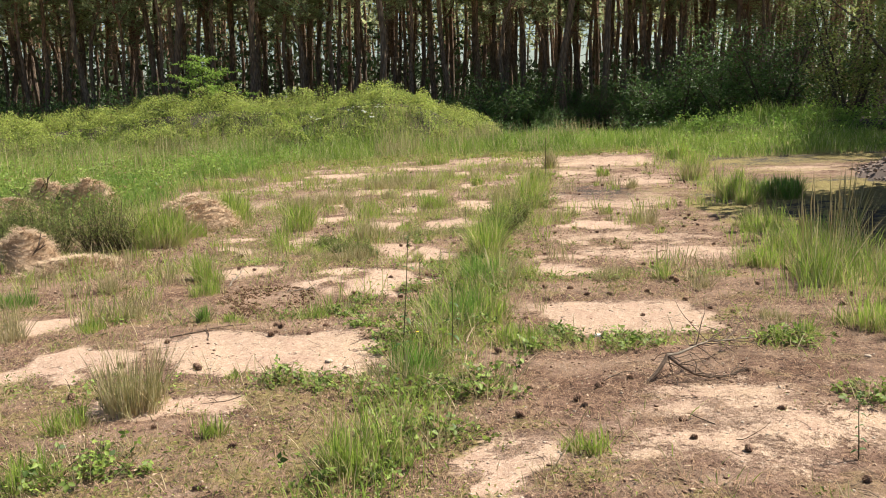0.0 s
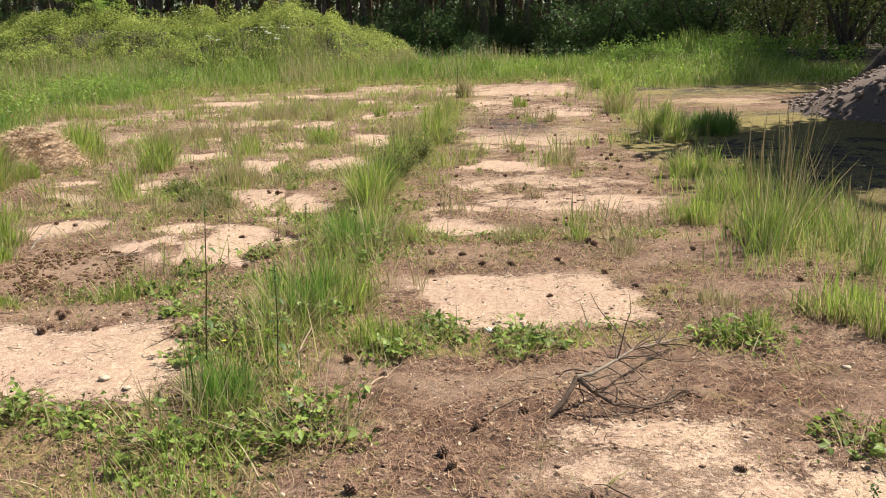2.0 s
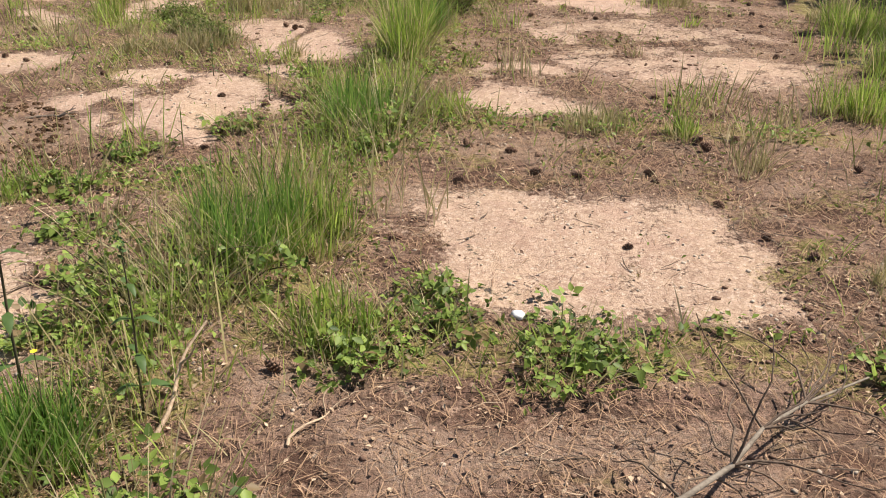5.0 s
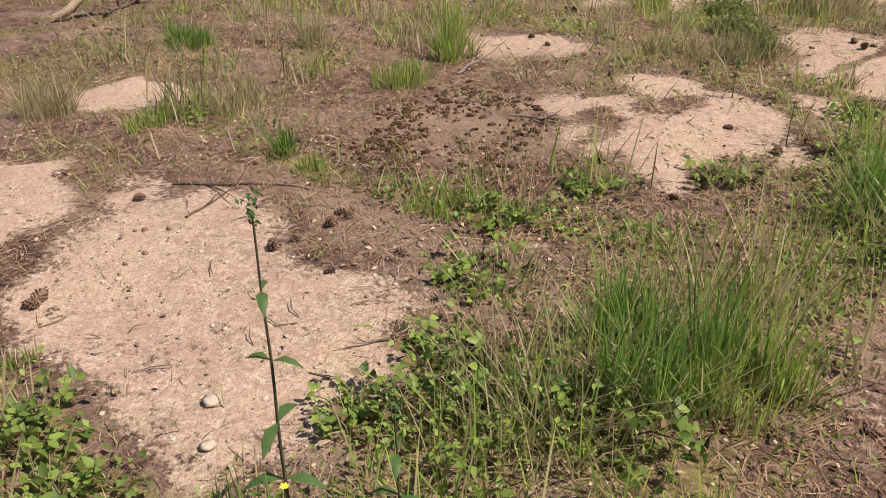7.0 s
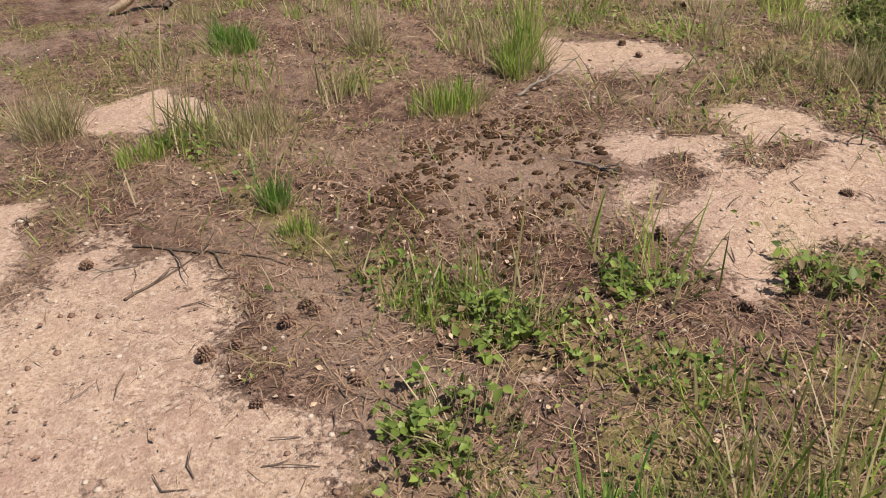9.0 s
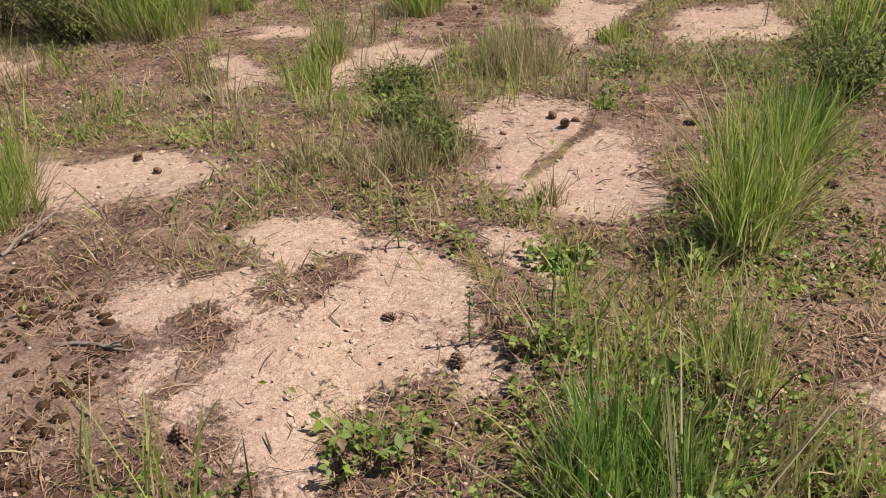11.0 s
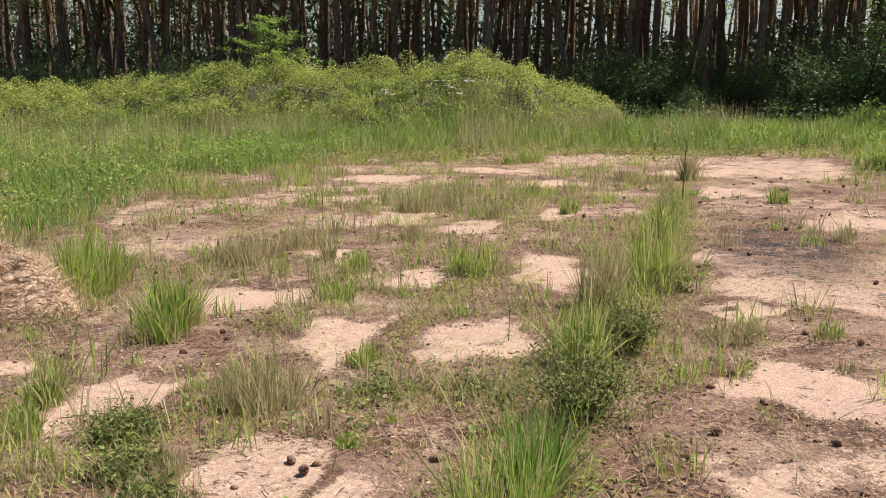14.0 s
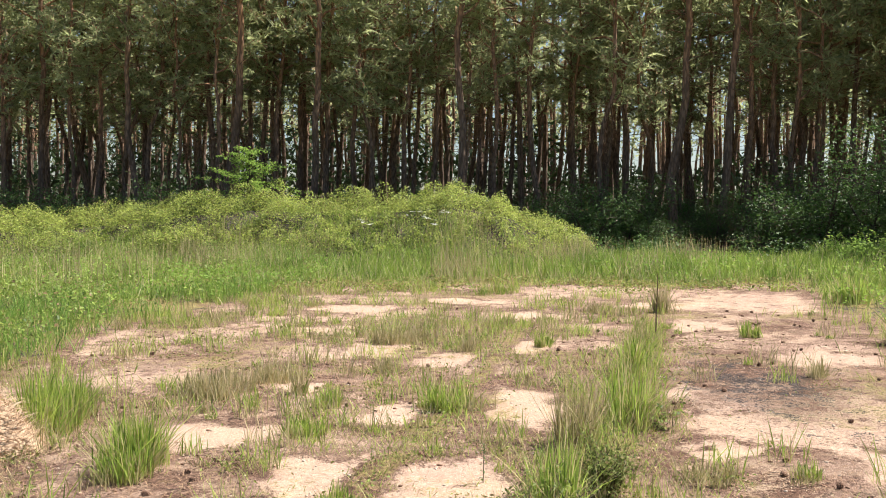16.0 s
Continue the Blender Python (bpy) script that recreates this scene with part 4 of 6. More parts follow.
def gravel():
    x, y = scatter(-4.5, 4.5, 2.4, 16, 55, lambda x, y: slab(x, y) * (0.5 + 0.5 * bare(x, y)) * (0.3 + 0.7 * step(12, 6, y)))
    parts = []
    for i, (a, b) in enumerate(zip(x, y)):
        v, t = lump(rng.uniform(0.004, 0.011) * (1 + 0.07 * max(b - 6, 0)), i % 23, 0.6, 3, 4)
        parts.append((v + (a, b, low(a, b) + 0.001), t))
    v, t = join(parts)
    tagged(piece("gravel", mesh_of("gravel", v, t), STONE), "small pale stones lying on the sand", "gravel", kind="stuff")


gravel()


def crumbs():
    """Bits of bark, cone scales and dark crumbs in the litter."""
    x, y = scatter(-4.8, 4.8, 2.4, 17, 340, lambda x, y: slab(x, y) * (0.12 + 0.88 * step(0.40, 0.72, grain(x, y, 0.55, 54))) * (1 - 0.85 * step(0.3, 0.7, bare(x, y))) * (0.25 + 0.75 * step(12, 6, y)))
    parts = []
    shapes = [lump(1.0, 40 + i, 0.55, 3, 4) for i in range(9)]
    for i, (a, b) in enumerate(zip(x, y)):
        v, t = shapes[i % 9]
        s = (0.003 + 0.010 * rng.uniform() ** 2.5) * (1 + 0.07 * max(b - 6, 0))
        parts.append((v * (s * rng.uniform(0.7, 1.6), s, s * 0.8) + (a, b, low(a, b) + 0.3 * s), t))
    v, t = join(parts)
    tagged(piece("bark_crumbs", mesh_of("bark_crumbs", v, t), CONE), "dark bark crumbs and cone scales in the litter", "litter", kind="stuff")


crumbs()


def bark_flakes():
    """Thin flakes of pale bark and dead leaf lying in the litter."""
    for dens, mat, name, label in ((420, STRAW, "bark_flakes", "pale flakes of bark and dead leaf in the litter"), (520, CONE, "bark_flakes", "dark flakes of bark in the litter")):
        x, y = scatter(-3.6, 3.8, 2.4, 12, dens, lambda x, y: slab(x, y) * (1 - 0.75 * step(0.3, 0.7, bare(x, y))) * (0.15 + 0.85 * step(0.35, 0.65, grain(x, y, 0.3, 99))) * (0.3 + 0.7 * step(10, 6, y)))
        n = len(x)
        p = np.stack([x, y, height(x, y) + rng.uniform(0.004, 0.012, n)], -1)
        v, t = leaves(p, (0.004 + 0.020 * rng.uniform(0, 1, n) ** 2.5) * (1 + 0.06 * np.maximum(y - 6, 0)), 0.9, 0.6, 0.12)
        tagged(piece(name, mesh_of(name, v, t), mat), label, "litter", kind="stuff")


bark_flakes()


def moss_cushions():
    """Low dry cushions of brown moss."""
    x, y = scatter(-2.3, -0.6, 6.0, 7.5, 2000, lambda x, y: moss_corner(x, y) * (0.1 + 0.75 * step(0.35, 0.6, grain(x, y, 0.2, 59))))
    shapes = [lump(1.0, 70 + i, 0.7, 4, 7) for i in range(9)]
    parts = []
    for i, (a, b) in enumerate(zip(x, y)):
        v, t = shapes[i % 9]
        s = 0.004 + 0.017 * rng.uniform() ** 2.4
        turn = rng.uniform(0, 6.28)
        c, d = math.cos(turn), math.sin(turn)
        v = v * (s * rng.uniform(0.9, 1.7), s, s * 0.75)
        parts.append((np.stack([v[:, 0] * c - v[:, 1] * d, v[:, 0] * d + v[:, 1] * c, v[:, 2]], -1) + (a, b, low(a, b) + 0.002), t))
    v, t = join(parts)
    tagged(piece("moss_cushions", smooth(mesh_of("moss_cushions", v, t)), DRY_MOSS), "low brown cushions of dry moss on the slab", "moss", kind="stuff")


moss_cushions()


# ---- pine cones ----
def cone_mesh(seed):
    """An open pine cone: a core with scales set in a spiral."""
    g = np.random.default_rng(seed)
    L, R = 0.055, 0.021
    parts = [tube(np.array([[0, 0, 0], [0, 0, L * 0.3], [0, 0, L * 0.75], [0, 0, L]]), [0.008, 0.011, 0.008, 0.001], 6)]
    for i in range(44):
        k = i / 44
        z = L * (0.05 + 0.85 * k)
        r = R * math.sin(math.pi * (0.18 + 0.8 * k)) * g.uniform(0.85, 1.2) + 0.004
        a = i * 2.39996
        d, c = np.array([math.cos(a), math.sin(a), 0]), np.array([-math.sin(a), math.cos(a), 0])
        up = np.array([0, 0, 0.012 * (0.2 + k)])
        b, e, w = d * 0.006 + (0, 0, z), d * r + (0, 0, z) + up, 0.0075
        parts.append((np.array([b - c * w * 0.5, b + c * w * 0.5, e + c * w, e - c * w, e * 1.0 + (0, 0, 0.004), b + (0, 0, 0.006)]),
                      np.array([[0, 1, 2], [0, 2, 3], [3, 2, 4], [5, 4, 2], [5, 3, 4], [1, 5, 2], [0, 3, 5]])))
    v, t = join(parts)
    return mesh_of("pine_cone", v, t)


CONES = [cone_mesh(s) for s in (1, 2, 3)]


def pine_cone(x, y, big=1.0):
    ob = piece("pine_cone", CONES[int(rng.integers(3))], CONE)
    s = big * rng.uniform(0.58, 0.88)
    ob.matrix_world = Matrix.LocRotScale((x, y, low(x, y) + 0.013 * s), Euler((radians(90 + rng.normal(0, 14)), 0, rng.uniform(0, 6.28))), (s, s, s))
    tagged(ob, "open dark brown pine cone lying on the ground", "pine cone", "fallen pine cones")


# ---- twigs, branches and other bits ----
def branch(x, y, length, turn, mat=DARK_TWIG, thick=0.006, forks=4, lift=0.1, label="dead twig lying on the ground", name="twig"):
    way = (math.cos(radians(turn)), math.sin(radians(turn)), lift)
    q = wander((0, 0, 0), way, length, 9, 0.16 if name == "twig" else 0.26, lift * 0.22)
    q[:, 2] = np.maximum(q[:, 2], 0)
    parts = [tube(q, np.linspace(thick, thick * 0.4, 9), 6)]
    for i in range(forks):
        k = int(rng.integers(2, 8))
        d = q[min(k + 1, 8)] - q[k - 1] + rng.normal(size=3) * length * 0.12
        d[2] = abs(d[2]) * (1 if lift > 0.05 else 0.15)
        s = wander(q[k], d, length * rng.uniform(0.25, 0.5), 6, 0.2, 0.03)
        parts.append(tube(s, np.linspace(thick * 0.6, thick * 0.2, 6), 5))
        if lift > 0.05:
            s2 = wander(s[3], s[4] - s[2] + rng.normal(size=3) * 0.04, length * 0.2, 5, 0.25)
            parts.append(tube(s2, np.linspace(thick * 0.35, thick * 0.15, 5), 4))
    def settled(v):
        rise = height(x + v[:, 0], y + v[:, 1]) - low(x, y)
        v[:, 2] = np.maximum(v[:, 2] + rise + thick * 0.7, rise - thick)
        return v

    if name == "twig":
        parts = [join(parts)]
    ob = piece(name, mesh_of(name, settled(parts[0][0]), parts[0][1]), mat)
    for v, t in parts[1:]:
        piece("side_twig", mesh_of("side_twig", settled(v), t), mat, ob)
    ob.matrix_world = Matrix.Translation((x, y, low(x, y)))
    tagged(ob, label, "branch" if name == "branch" else "twig", "dead twigs on the ground" if name == "twig" else "")


def fallen_branch(x, y):
    """A forked dead branch: its dark butt on the ground, the fork raised on its own twigs."""
    butt = np.array([(-0.14, -0.08, 0.004), (-0.07, -0.04, 0.05), (-0.02, 0.0, 0.10), (0.0, 0.02, 0.13)])
    far = np.array([butt[-1], (0.07, 0.06, 0.125), (0.19, 0.15, 0.14), (0.30, 0.30, 0.12), (0.46, 0.46, 0.08), (0.68, 0.62, 0.05)])
    near = np.array([butt[-1], (0.05, -0.02, 0.09), (0.13, -0.05, 0.045), (0.22, -0.03, 0.02), (0.34, 0.02, 0.015), (0.46, 0.10, 0.03)])
    ob = piece("branch", mesh_of("branch", *tube(far, np.linspace(0.008, 0.003, 6), 7)), TWIG)
    ob.matrix_world = Matrix.Translation((x, y, low(x, y)))
    tagged(ob, "forked dead branch with bare twigs propped on the ground", "branch")
    piece("butt", mesh_of("butt", *tube(butt, [0.008, 0.010, 0.011, 0.010], 8)), BUTT, ob, "dark broken butt end")
    piece("fork", mesh_of("fork", *tube(near, np.linspace(0.009, 0.003, 6), 7)), BUTT, ob)
    for path, ks in ((butt, (2, 2, 3, 3, 3)), (far, (1,) * 2 + (2,) * 6 + (3,) * 6 + (4,) * 7), (near, (1,) * 2 + (2,) * 3 + (3,) * 4 + (4,) * 4)):
        for k in ks:
            d = path[k] - path[k - 1] + rng.normal(size=3) * 0.09
            d[2] = rng.uniform(-0.06, 0.10)
            q = wander(path[k], d, rng.uniform(0.12, 0.38), 7, 0.26, 0.05)
            q[:, 2] = np.maximum(q[:, 2], 0.004)
            piece("side_twig", mesh_of("side_twig", *tube(q, np.linspace(0.0035, 0.001, 7), 5)), BUTT, ob)


def leaning_stick(foot, top):
    """A bleached stick leaning in the weeds, with a short stub."""
    up = np.array([top[0] - foot[0], top[1] - foot[1], top[2] - low(*foot)])
    q = np.array([up * k + (0.012 * math.sin(7 * k), 0.010 * math.sin(4 * k), 0.0) for k in np.linspace(-0.03, 1.0, 9)])
    ob = piece("stick", mesh_of("stick", *tube(q, np.linspace(0.0065, 0.003, 9), 7)), STRAW)
    ob.matrix_world = Matrix.Translation((foot[0], foot[1], low(*foot)))
    tagged(ob, "pale bleached stick leaning in the grass", "stick")
    piece("stub", mesh_of("stub", *tube(np.array([q[5], q[5] + (0.03, -0.01, 0.03), q[5] + (0.05, -0.015, 0.07)]), [0.004, 0.003, 0.0015], 5)), STRAW, ob)


def yellow_flower(x, y, tall):
    """A small yellow flower on a thin stalk."""
    q = wander((0, 0, -0.01), (0.02, 0.03, 1), tall, 6, 0.05)
    ob = piece("yellow_flower", mesh_of("yellow_flower", *tube(q, np.linspace(0.002, 0.0012, 6), 5)), STEM)
    ob.matrix_world = Matrix.Translation((x, y, low(x, y)))
    tagged(ob, "small yellow flower on a thin green stalk", "flower")
    for i in range(6):
        a = i * 1.047
        c, d = np.array([math.cos(a), math.sin(a), 0.35]) * 0.008, np.array([-math.sin(a), math.cos(a), 0]) * 0.004
        piece("petal", mesh_of("petal", np.array([q[-1], q[-1] + c * 0.6 + d, q[-1] + c * 1.2, q[-1] + c * 0.6 - d]), [[0, 1, 2], [0, 2, 3]]), YELLOW, ob)


def straw_heap(x, y, wide, tall, seed):
    """A heap of dry cut grass: a lumpy mound under loose straws."""
    g = np.random.default_rng(seed)
    rings, sides = 9, 28
    v, t = [(0, 0, tall * 0.96)], []
    for i in range(1, rings + 1):
        r = i / rings
        for j in range(sides):
            a = 2 * math.pi * j / sides
            k = 1 + 0.18 * math.sin(2 * a + seed) + 0.1 * math.sin(5 * a + 2 * seed)
            px, py = wide / 2 * r * k * math.cos(a), wide / 2 * r * k * math.sin(a)
            top = tall * (1 - r ** 2.0) * (1 + 0.7 * (float(grain(px + seed, py, 0.17, 53)) - 0.5) * min(1, 3 * r)) * (1 + 0.12 * (g.uniform() - 0.5) * r) - 0.02 * (i == rings)
            v.append((px, py, top + height(x + px, y + py) - low(x, y)))
    for j in range(sides):
        k = (j + 1) % sides
        t.append((0, 1 + j, 1 + k))
        for i in range(rings - 1):
            a, b = 1 + i * sides, 1 + (i + 1) * sides
            t += [(a + j, b + j, b + k), (a + j, b + k, a + k)]
    ob = piece("straw_mound", smooth(mesh_of("straw_mound", v, t)), STRAW)
    ob.matrix_world = Matrix.Translation((x, y, low(x, y)))
    tagged(ob, "heap of pale dry cut grass on the ground", "heap", "heaps of cut grass")
    n = int(9000 * wide)
    r, a = np.sqrt(rng.uniform(0, 1, n)) * 1.05, rng.uniform(0, 2 * np.pi, n)
    k = 1 + 0.18 * np.sin(2 * a + seed) + 0.1 * np.sin(5 * a + 2 * seed)
    px, py = wide / 2 * r * k * np.cos(a), wide / 2 * r * k * np.sin(a)
    pz = 1.03 * tall * np.maximum(1 - r ** 2.0, 0) * (1 + 0.7 * (grain(px + seed, py, 0.17, 53) - 0.5) * np.minimum(1, 3 * r)) + height(x + px, y + py) - low(x, y)
    v, t, k = blades(px, py, pz - 0.01, rng.uniform(0.02, 0.08, n), rng.uniform(0.004, 0.009, n), rng.uniform(1.1, 1.7, n), rng.uniform(0, 6.28, n))
    tagged(piece("loose_straw", mesh_of("loose_straw", v, t, k), STRAW, ob), kind="stuff")


def soil_heap(x, y, wx, wy, tall, seed, stones, label, mat):
    """A heap of dug soil with broken stone on it."""
    n = 44
    gx, gy = np.meshgrid(np.linspace(-1.15, 1.15, n), np.linspace(-1.15, 1.15, n))
    r = np.maximum(np.hypot(gx, gy) + 0.22 * (grain(gx, gy, 0.5, seed) - 0.5), 0)
    px, py = gx * wx, gy * wy
    z = tall * np.clip(1 - r ** 1.6, -0.1, 1) + 0.16 * tall * (grain(gx, gy, 0.2, seed + 1) - 0.5) + 0.08 * tall * (grain(gx, gy, 0.08, seed + 2) - 0.5)
    z = np.maximum(z, -0.06) + SLOPE * px
    idx = np.arange(n * n).reshape(n, n)
    quads = np.stack([idx[:-1, :-1], idx[:-1, 1:], idx[1:, 1:], idx[1:, :-1]], -1).reshape(-1, 4)
    ob = piece("soil_mound", mesh_of("soil_mound", np.stack([px, py, z], -1).reshape(-1, 3), quads), mat)
    ob.matrix_world = Matrix.Translation((x, y, low(x, y)))
    tagged(ob, label, "heap", "heaps of dug soil")
    parts = []
    for i in range(stones):
        a, b = rng.integers(2, n - 2, 2)
        if r[a, b] < 1.02:
            v, t = lump(rng.uniform(0.012, 0.05) * (1 if rng.uniform() < 0.85 else 1.7), i % 31, 0.55, 4, 6)
            parts.append((v + (px[a, b] + rng.normal(0, 0.05), py[a, b] + rng.normal(0, 0.05), z[a, b] + 0.01), t))
    v, t = join(parts)
    tagged(piece("rubble", mesh_of("rubble", v, t), CHIP_STONE, ob, "broken grey stone"), kind="stuff")


# ---- plants on the slab: place, height, width ----
grass_tuft("g", -1.80, 3.36, 0.21, 0.26)
grass_tuft("g", -0.41, 3.46, 0.27, 0.39)
grass_tuft("g", 0.59, 3.48, 0.13, 0.22)
grass_tuft("g", -1.12, 3.85, 0.19, 0.13)
grass_tuft("g", -1.86, 4.00, 0.17, 0.25)
grass_tuft("sdry", -1.64, 4.26, 0.36, 0.36)
grass_tuft("g", -1.23, 4.71, 0.09, 0.10)
grass_tuft("d", -0.17, 4.66, 0.29, 0.30)
grass_tuft("g", 2.70, 4.93, 0.31, 0.20)
grass_tuft("g", 2.22, 5.08, 0.16, 0.16)
grass_tuft("g", 0.43, 5.22, 0.16, 0.34)
grass_tuft("g", 2.67, 5.25, 0.30, 0.39)
grass_tuft("s", 2.18, 5.50, 0.17, 0.23)
grass_tuft("d", 0.05, 5.72, 0.33, 0.42)
grass_tuft("g", 0.27, 5.76, 0.26, 0.36)
grass_tuft("s", -3.10, 5.80, 0.35, 0.29)
grass_tuft("t", 3.26, 5.95, 0.34, 0.29)
grass_tuft("g", -2.60, 6.02, 0.10, 0.33)
grass_tuft("g", -1.55, 6.06, 0.09, 0.18)
grass_tuft("g", -0.99, 6.11, 0.10, 0.24)
grass_tuft("d", -1.79, 6.13, 0.17, 0.13)
grass_tuft("s", -2.42, 6.40, 0.21, 0.43)
grass_tuft("t", 3.38, 6.49, 0.38, 0.34)
grass_tuft("s", 1.99, 6.50, 0.23, 0.17)
grass_tuft("t", 2.94, 6.58, 0.62, 0.58)
grass_tuft("g", 3.02, 6.82, 0.34, 0.45)
grass_tuft("d", -3.59, 6.90, 0.22, 0.33)
grass_tuft("g", 1.79, 6.94, 0.17, 0.19)
grass_tuft("d", 0.28, 7.06, 0.31, 0.44)
grass_tuft("s", 1.39, 7.09, 0.20, 0.35)
grass_tuft("g", -2.03, 7.11, 0.20, 0.34)
grass_tuft("g", 2.78, 7.34, 0.30, 0.45)
grass_tuft("s", -2.95, 7.36, 0.30, 0.26)
grass_tuft("t", 3.53, 7.44, 0.55, 0.32)
grass_tuft("g", 0.45, 7.54, 0.27, 0.24)
grass_tuft("g", -2.16, 7.64, 0.31, 0.28)
grass_tuft("g", -2.31, 7.84, 0.42, 0.23)
grass_tuft("g", 3.33, 8.10, 0.38, 0.44)
grass_tuft("g", 0.41, 8.23, 0.50, 0.26)
grass_tuft("s", -0.27, 8.31, 0.19, 0.09)
grass_tuft("s", -1.27, 8.34, 0.18, 0.20)
grass_tuft("s", -1.0, 8.42, 0.2, 0.4)
grass_tuft("g", 0.42, 8.49, 0.53, 0.32)
grass_tuft("d", 0.51, 9.00, 0.37, 0.26)
grass_tuft("g", 3.48, 9.24, 0.32, 0.54)
grass_tuft("g", -1.80, 9.29, 0.20, 0.25)
grass_tuft("g", -0.30, 9.32, 0.12, 0.10)
grass_tuft("t", 4.45, 9.33, 0.40, 0.4)
grass_tuft("g", -1.91, 9.58, 0.31, 0.20)
grass_tuft("s", 3.49, 9.62, 0.32, 0.39)
grass_tuft("s", -0.84, 9.76, 0.37, 0.48)
grass_tuft("g", -3.36, 9.95, 0.62, 0.75)
grass_tuft("s", 2.40, 10.19, 0.27, 0.34)
grass_tuft("g", -0.52, 10.43, 0.16, 0.22)
grass_tuft("g", 0.66, 10.48, 0.44, 0.34)
grass_tuft("g", -3.14, 10.54, 0.25, 0.32)
grass_tuft("g", -1.85, 10.75, 0.42, 0.35)
grass_tuft("g", -1.90, 10.98, 0.48, 0.37)
grass_tuft("s", 1.55, 11.03, 0.17, 0.33)
grass_tuft("g", 2.10, 11.07, 0.16, 0.16)
grass_tuft("g", 4.17, 11.60, 0.41, 0.41)
grass_tuft("g", -3.00, 11.73, 0.55, 0.59)
grass_tuft("sdry", 0.82, 11.76, 0.46, 0.31)
grass_tuft("g", -1.06, 11.78, 0.24, 0.32)
grass_tuft("d", 4.79, 12.13, 0.40, 0.65)
grass_tuft("g", -3.00, 12.16, 0.49, 0.41)
grass_tuft("g", 1.20, 12.27, 0.62, 0.36)
grass_tuft("g", 4.22, 12.35, 0.58, 0.58)
grass_tuft("g", -1.13, 12.71, 0.23, 0.28)
grass_tuft("g", -0.19, 12.77, 0.28, 0.46)
grass_tuft("s", -2.21, 13.11, 0.30, 0.75)
grass_tuft("sdry", -1.49, 13.15, 0.30, 0.15)
grass_tuft("s", -1.86, 13.65, 0.27, 0.53)
grass_tuft("s", 3.14, 14.16, 0.23, 0.26)
grass_tuft("s", -0.94, 14.29, 0.26, 0.28)
grass_tuft("g", 1.49, 14.38, 0.55, 0.33)
grass_tuft("s", 4.42, 15.19, 0.55, 0.46)
grass_tuft("s", -0.25, 15.38, 0.28, 0.32)
grass_tuft("g", 0.63, 15.81, 0.32, 0.26)
grass_tuft("s", 1.70, 15.83, 0.38, 0.38)
grass_tuft("g", 4.76, 16.17, 0.54, 0.64)
grass_tuft("s", -1.16, 16.23, 0.35, 0.83)
grass_tuft("g", 3.13, 16.76, 0.27, 0.27)
grass_tuft("s", 0.09, 17.56, 0.27, 0.31)
grass_tuft("sdry", 2.35, 19.19, 0.60, 0.26)
grass_tuft("s", 1.35, 19.21, 0.30, 0.30)
grass_tuft("g", 5.70, 20.81, 0.55, 0.69)
bramble_patch(-1.77, 3.31, 0.09, 0.21)
bramble_patch(-0.42, 3.35, 0.14, 0.35)
bramble_patch(-1.58, 3.45, 0.12, 0.39)
bramble_patch(-0.09, 3.68, 0.15, 0.41)
bramble_patch(2.08, 4.03, 0.11, 0.17)
bramble_patch(-0.28, 4.31, 0.18, 0.48)
bramble_patch(0.20, 4.34, 0.18, 0.39)
bramble_patch(-0.96, 4.62, 0.11, 0.16)
bramble_patch(-0.72, 4.52, 0.07, 0.15)
bramble_patch(0.51, 5.06, 0.06, 0.22)
bramble_patch(2.10, 5.06, 0.10, 0.38)
bramble_patch(1.08, 5.10, 0.07, 0.34)
bramble_patch(-0.40, 5.12, 0.07, 0.13)
bramble_patch(0.73, 5.22, 0.07, 0.18)
bramble_patch(-0.12, 5.34, 0.24, 0.36)
bramble_patch(0.04, 5.38, 0.22, 0.34)
bramble_patch(-0.39, 5.43, 0.07, 0.13)
bramble_patch(0.70, 5.43, 0.06, 0.13)
bramble_patch(-0.52, 5.84, 0.09, 0.27)
bramble_patch(-0.76, 6.22, 0.06, 0.22)
bramble_patch(-0.60, 6.61, 0.06, 0.2)
bramble_patch(0.43, 6.86, 0.27, 0.32)
bramble_patch(-0.32, 6.96, 0.08, 0.12)
bramble_patch(0.32, 7.07, 0.11, 0.37)
bramble_patch(0.45, 7.33, 0.20, 0.30)
bramble_patch(-0.01, 7.47, 0.12, 0.15)
bramble_patch(-0.09, 7.94, 0.07, 0.13)
bramble_patch(0.29, 8.04, 0.13, 0.15)
grass_tuft("s", -1.47, 8.88, 0.14, 0.27)
grass_tuft("s", -1.02, 8.93, 0.17, 0.40)
bramble_patch(-1.43, 9.42, 0.09, 0.34, SCRUB)
bramble_patch(-0.37, 9.92, 0.08, 0.25, SCRUB)
bramble_patch(0.21, 10.05, 0.14, 0.34, SCRUB)
bramble_patch(-0.26, 10.09, 0.12, 0.35, SCRUB)
bramble_patch(1.49, 12.29, 0.21, 0.21)
scrub_bush(-4.95, 9.95, 0.80, 0.8)
scrub_bush(-4.55, 9.75, 0.86, 0.8)
scrub_bush(-4.1, 9.9, 0.88, 0.8)
scrub_bush(-3.75, 9.7, 0.7, 0.6)
scrub_bush(-5.35, 10.2, 0.7, 0.8)
scrub_bush(-0.86, 8.62, 0.13, 0.4)
scrub_bush(-1.10, 8.95, 0.10, 0.4)
scrub_bush(-1.30, 9.28, 0.11, 0.36)
grass_tuft("s", -0.82, 8.48, 0.22, 0.30)
scrub_bush(0.68, 9.73, 0.44, 0.46)
scrub_bush(0.94, 10.76, 0.39, 0.29)
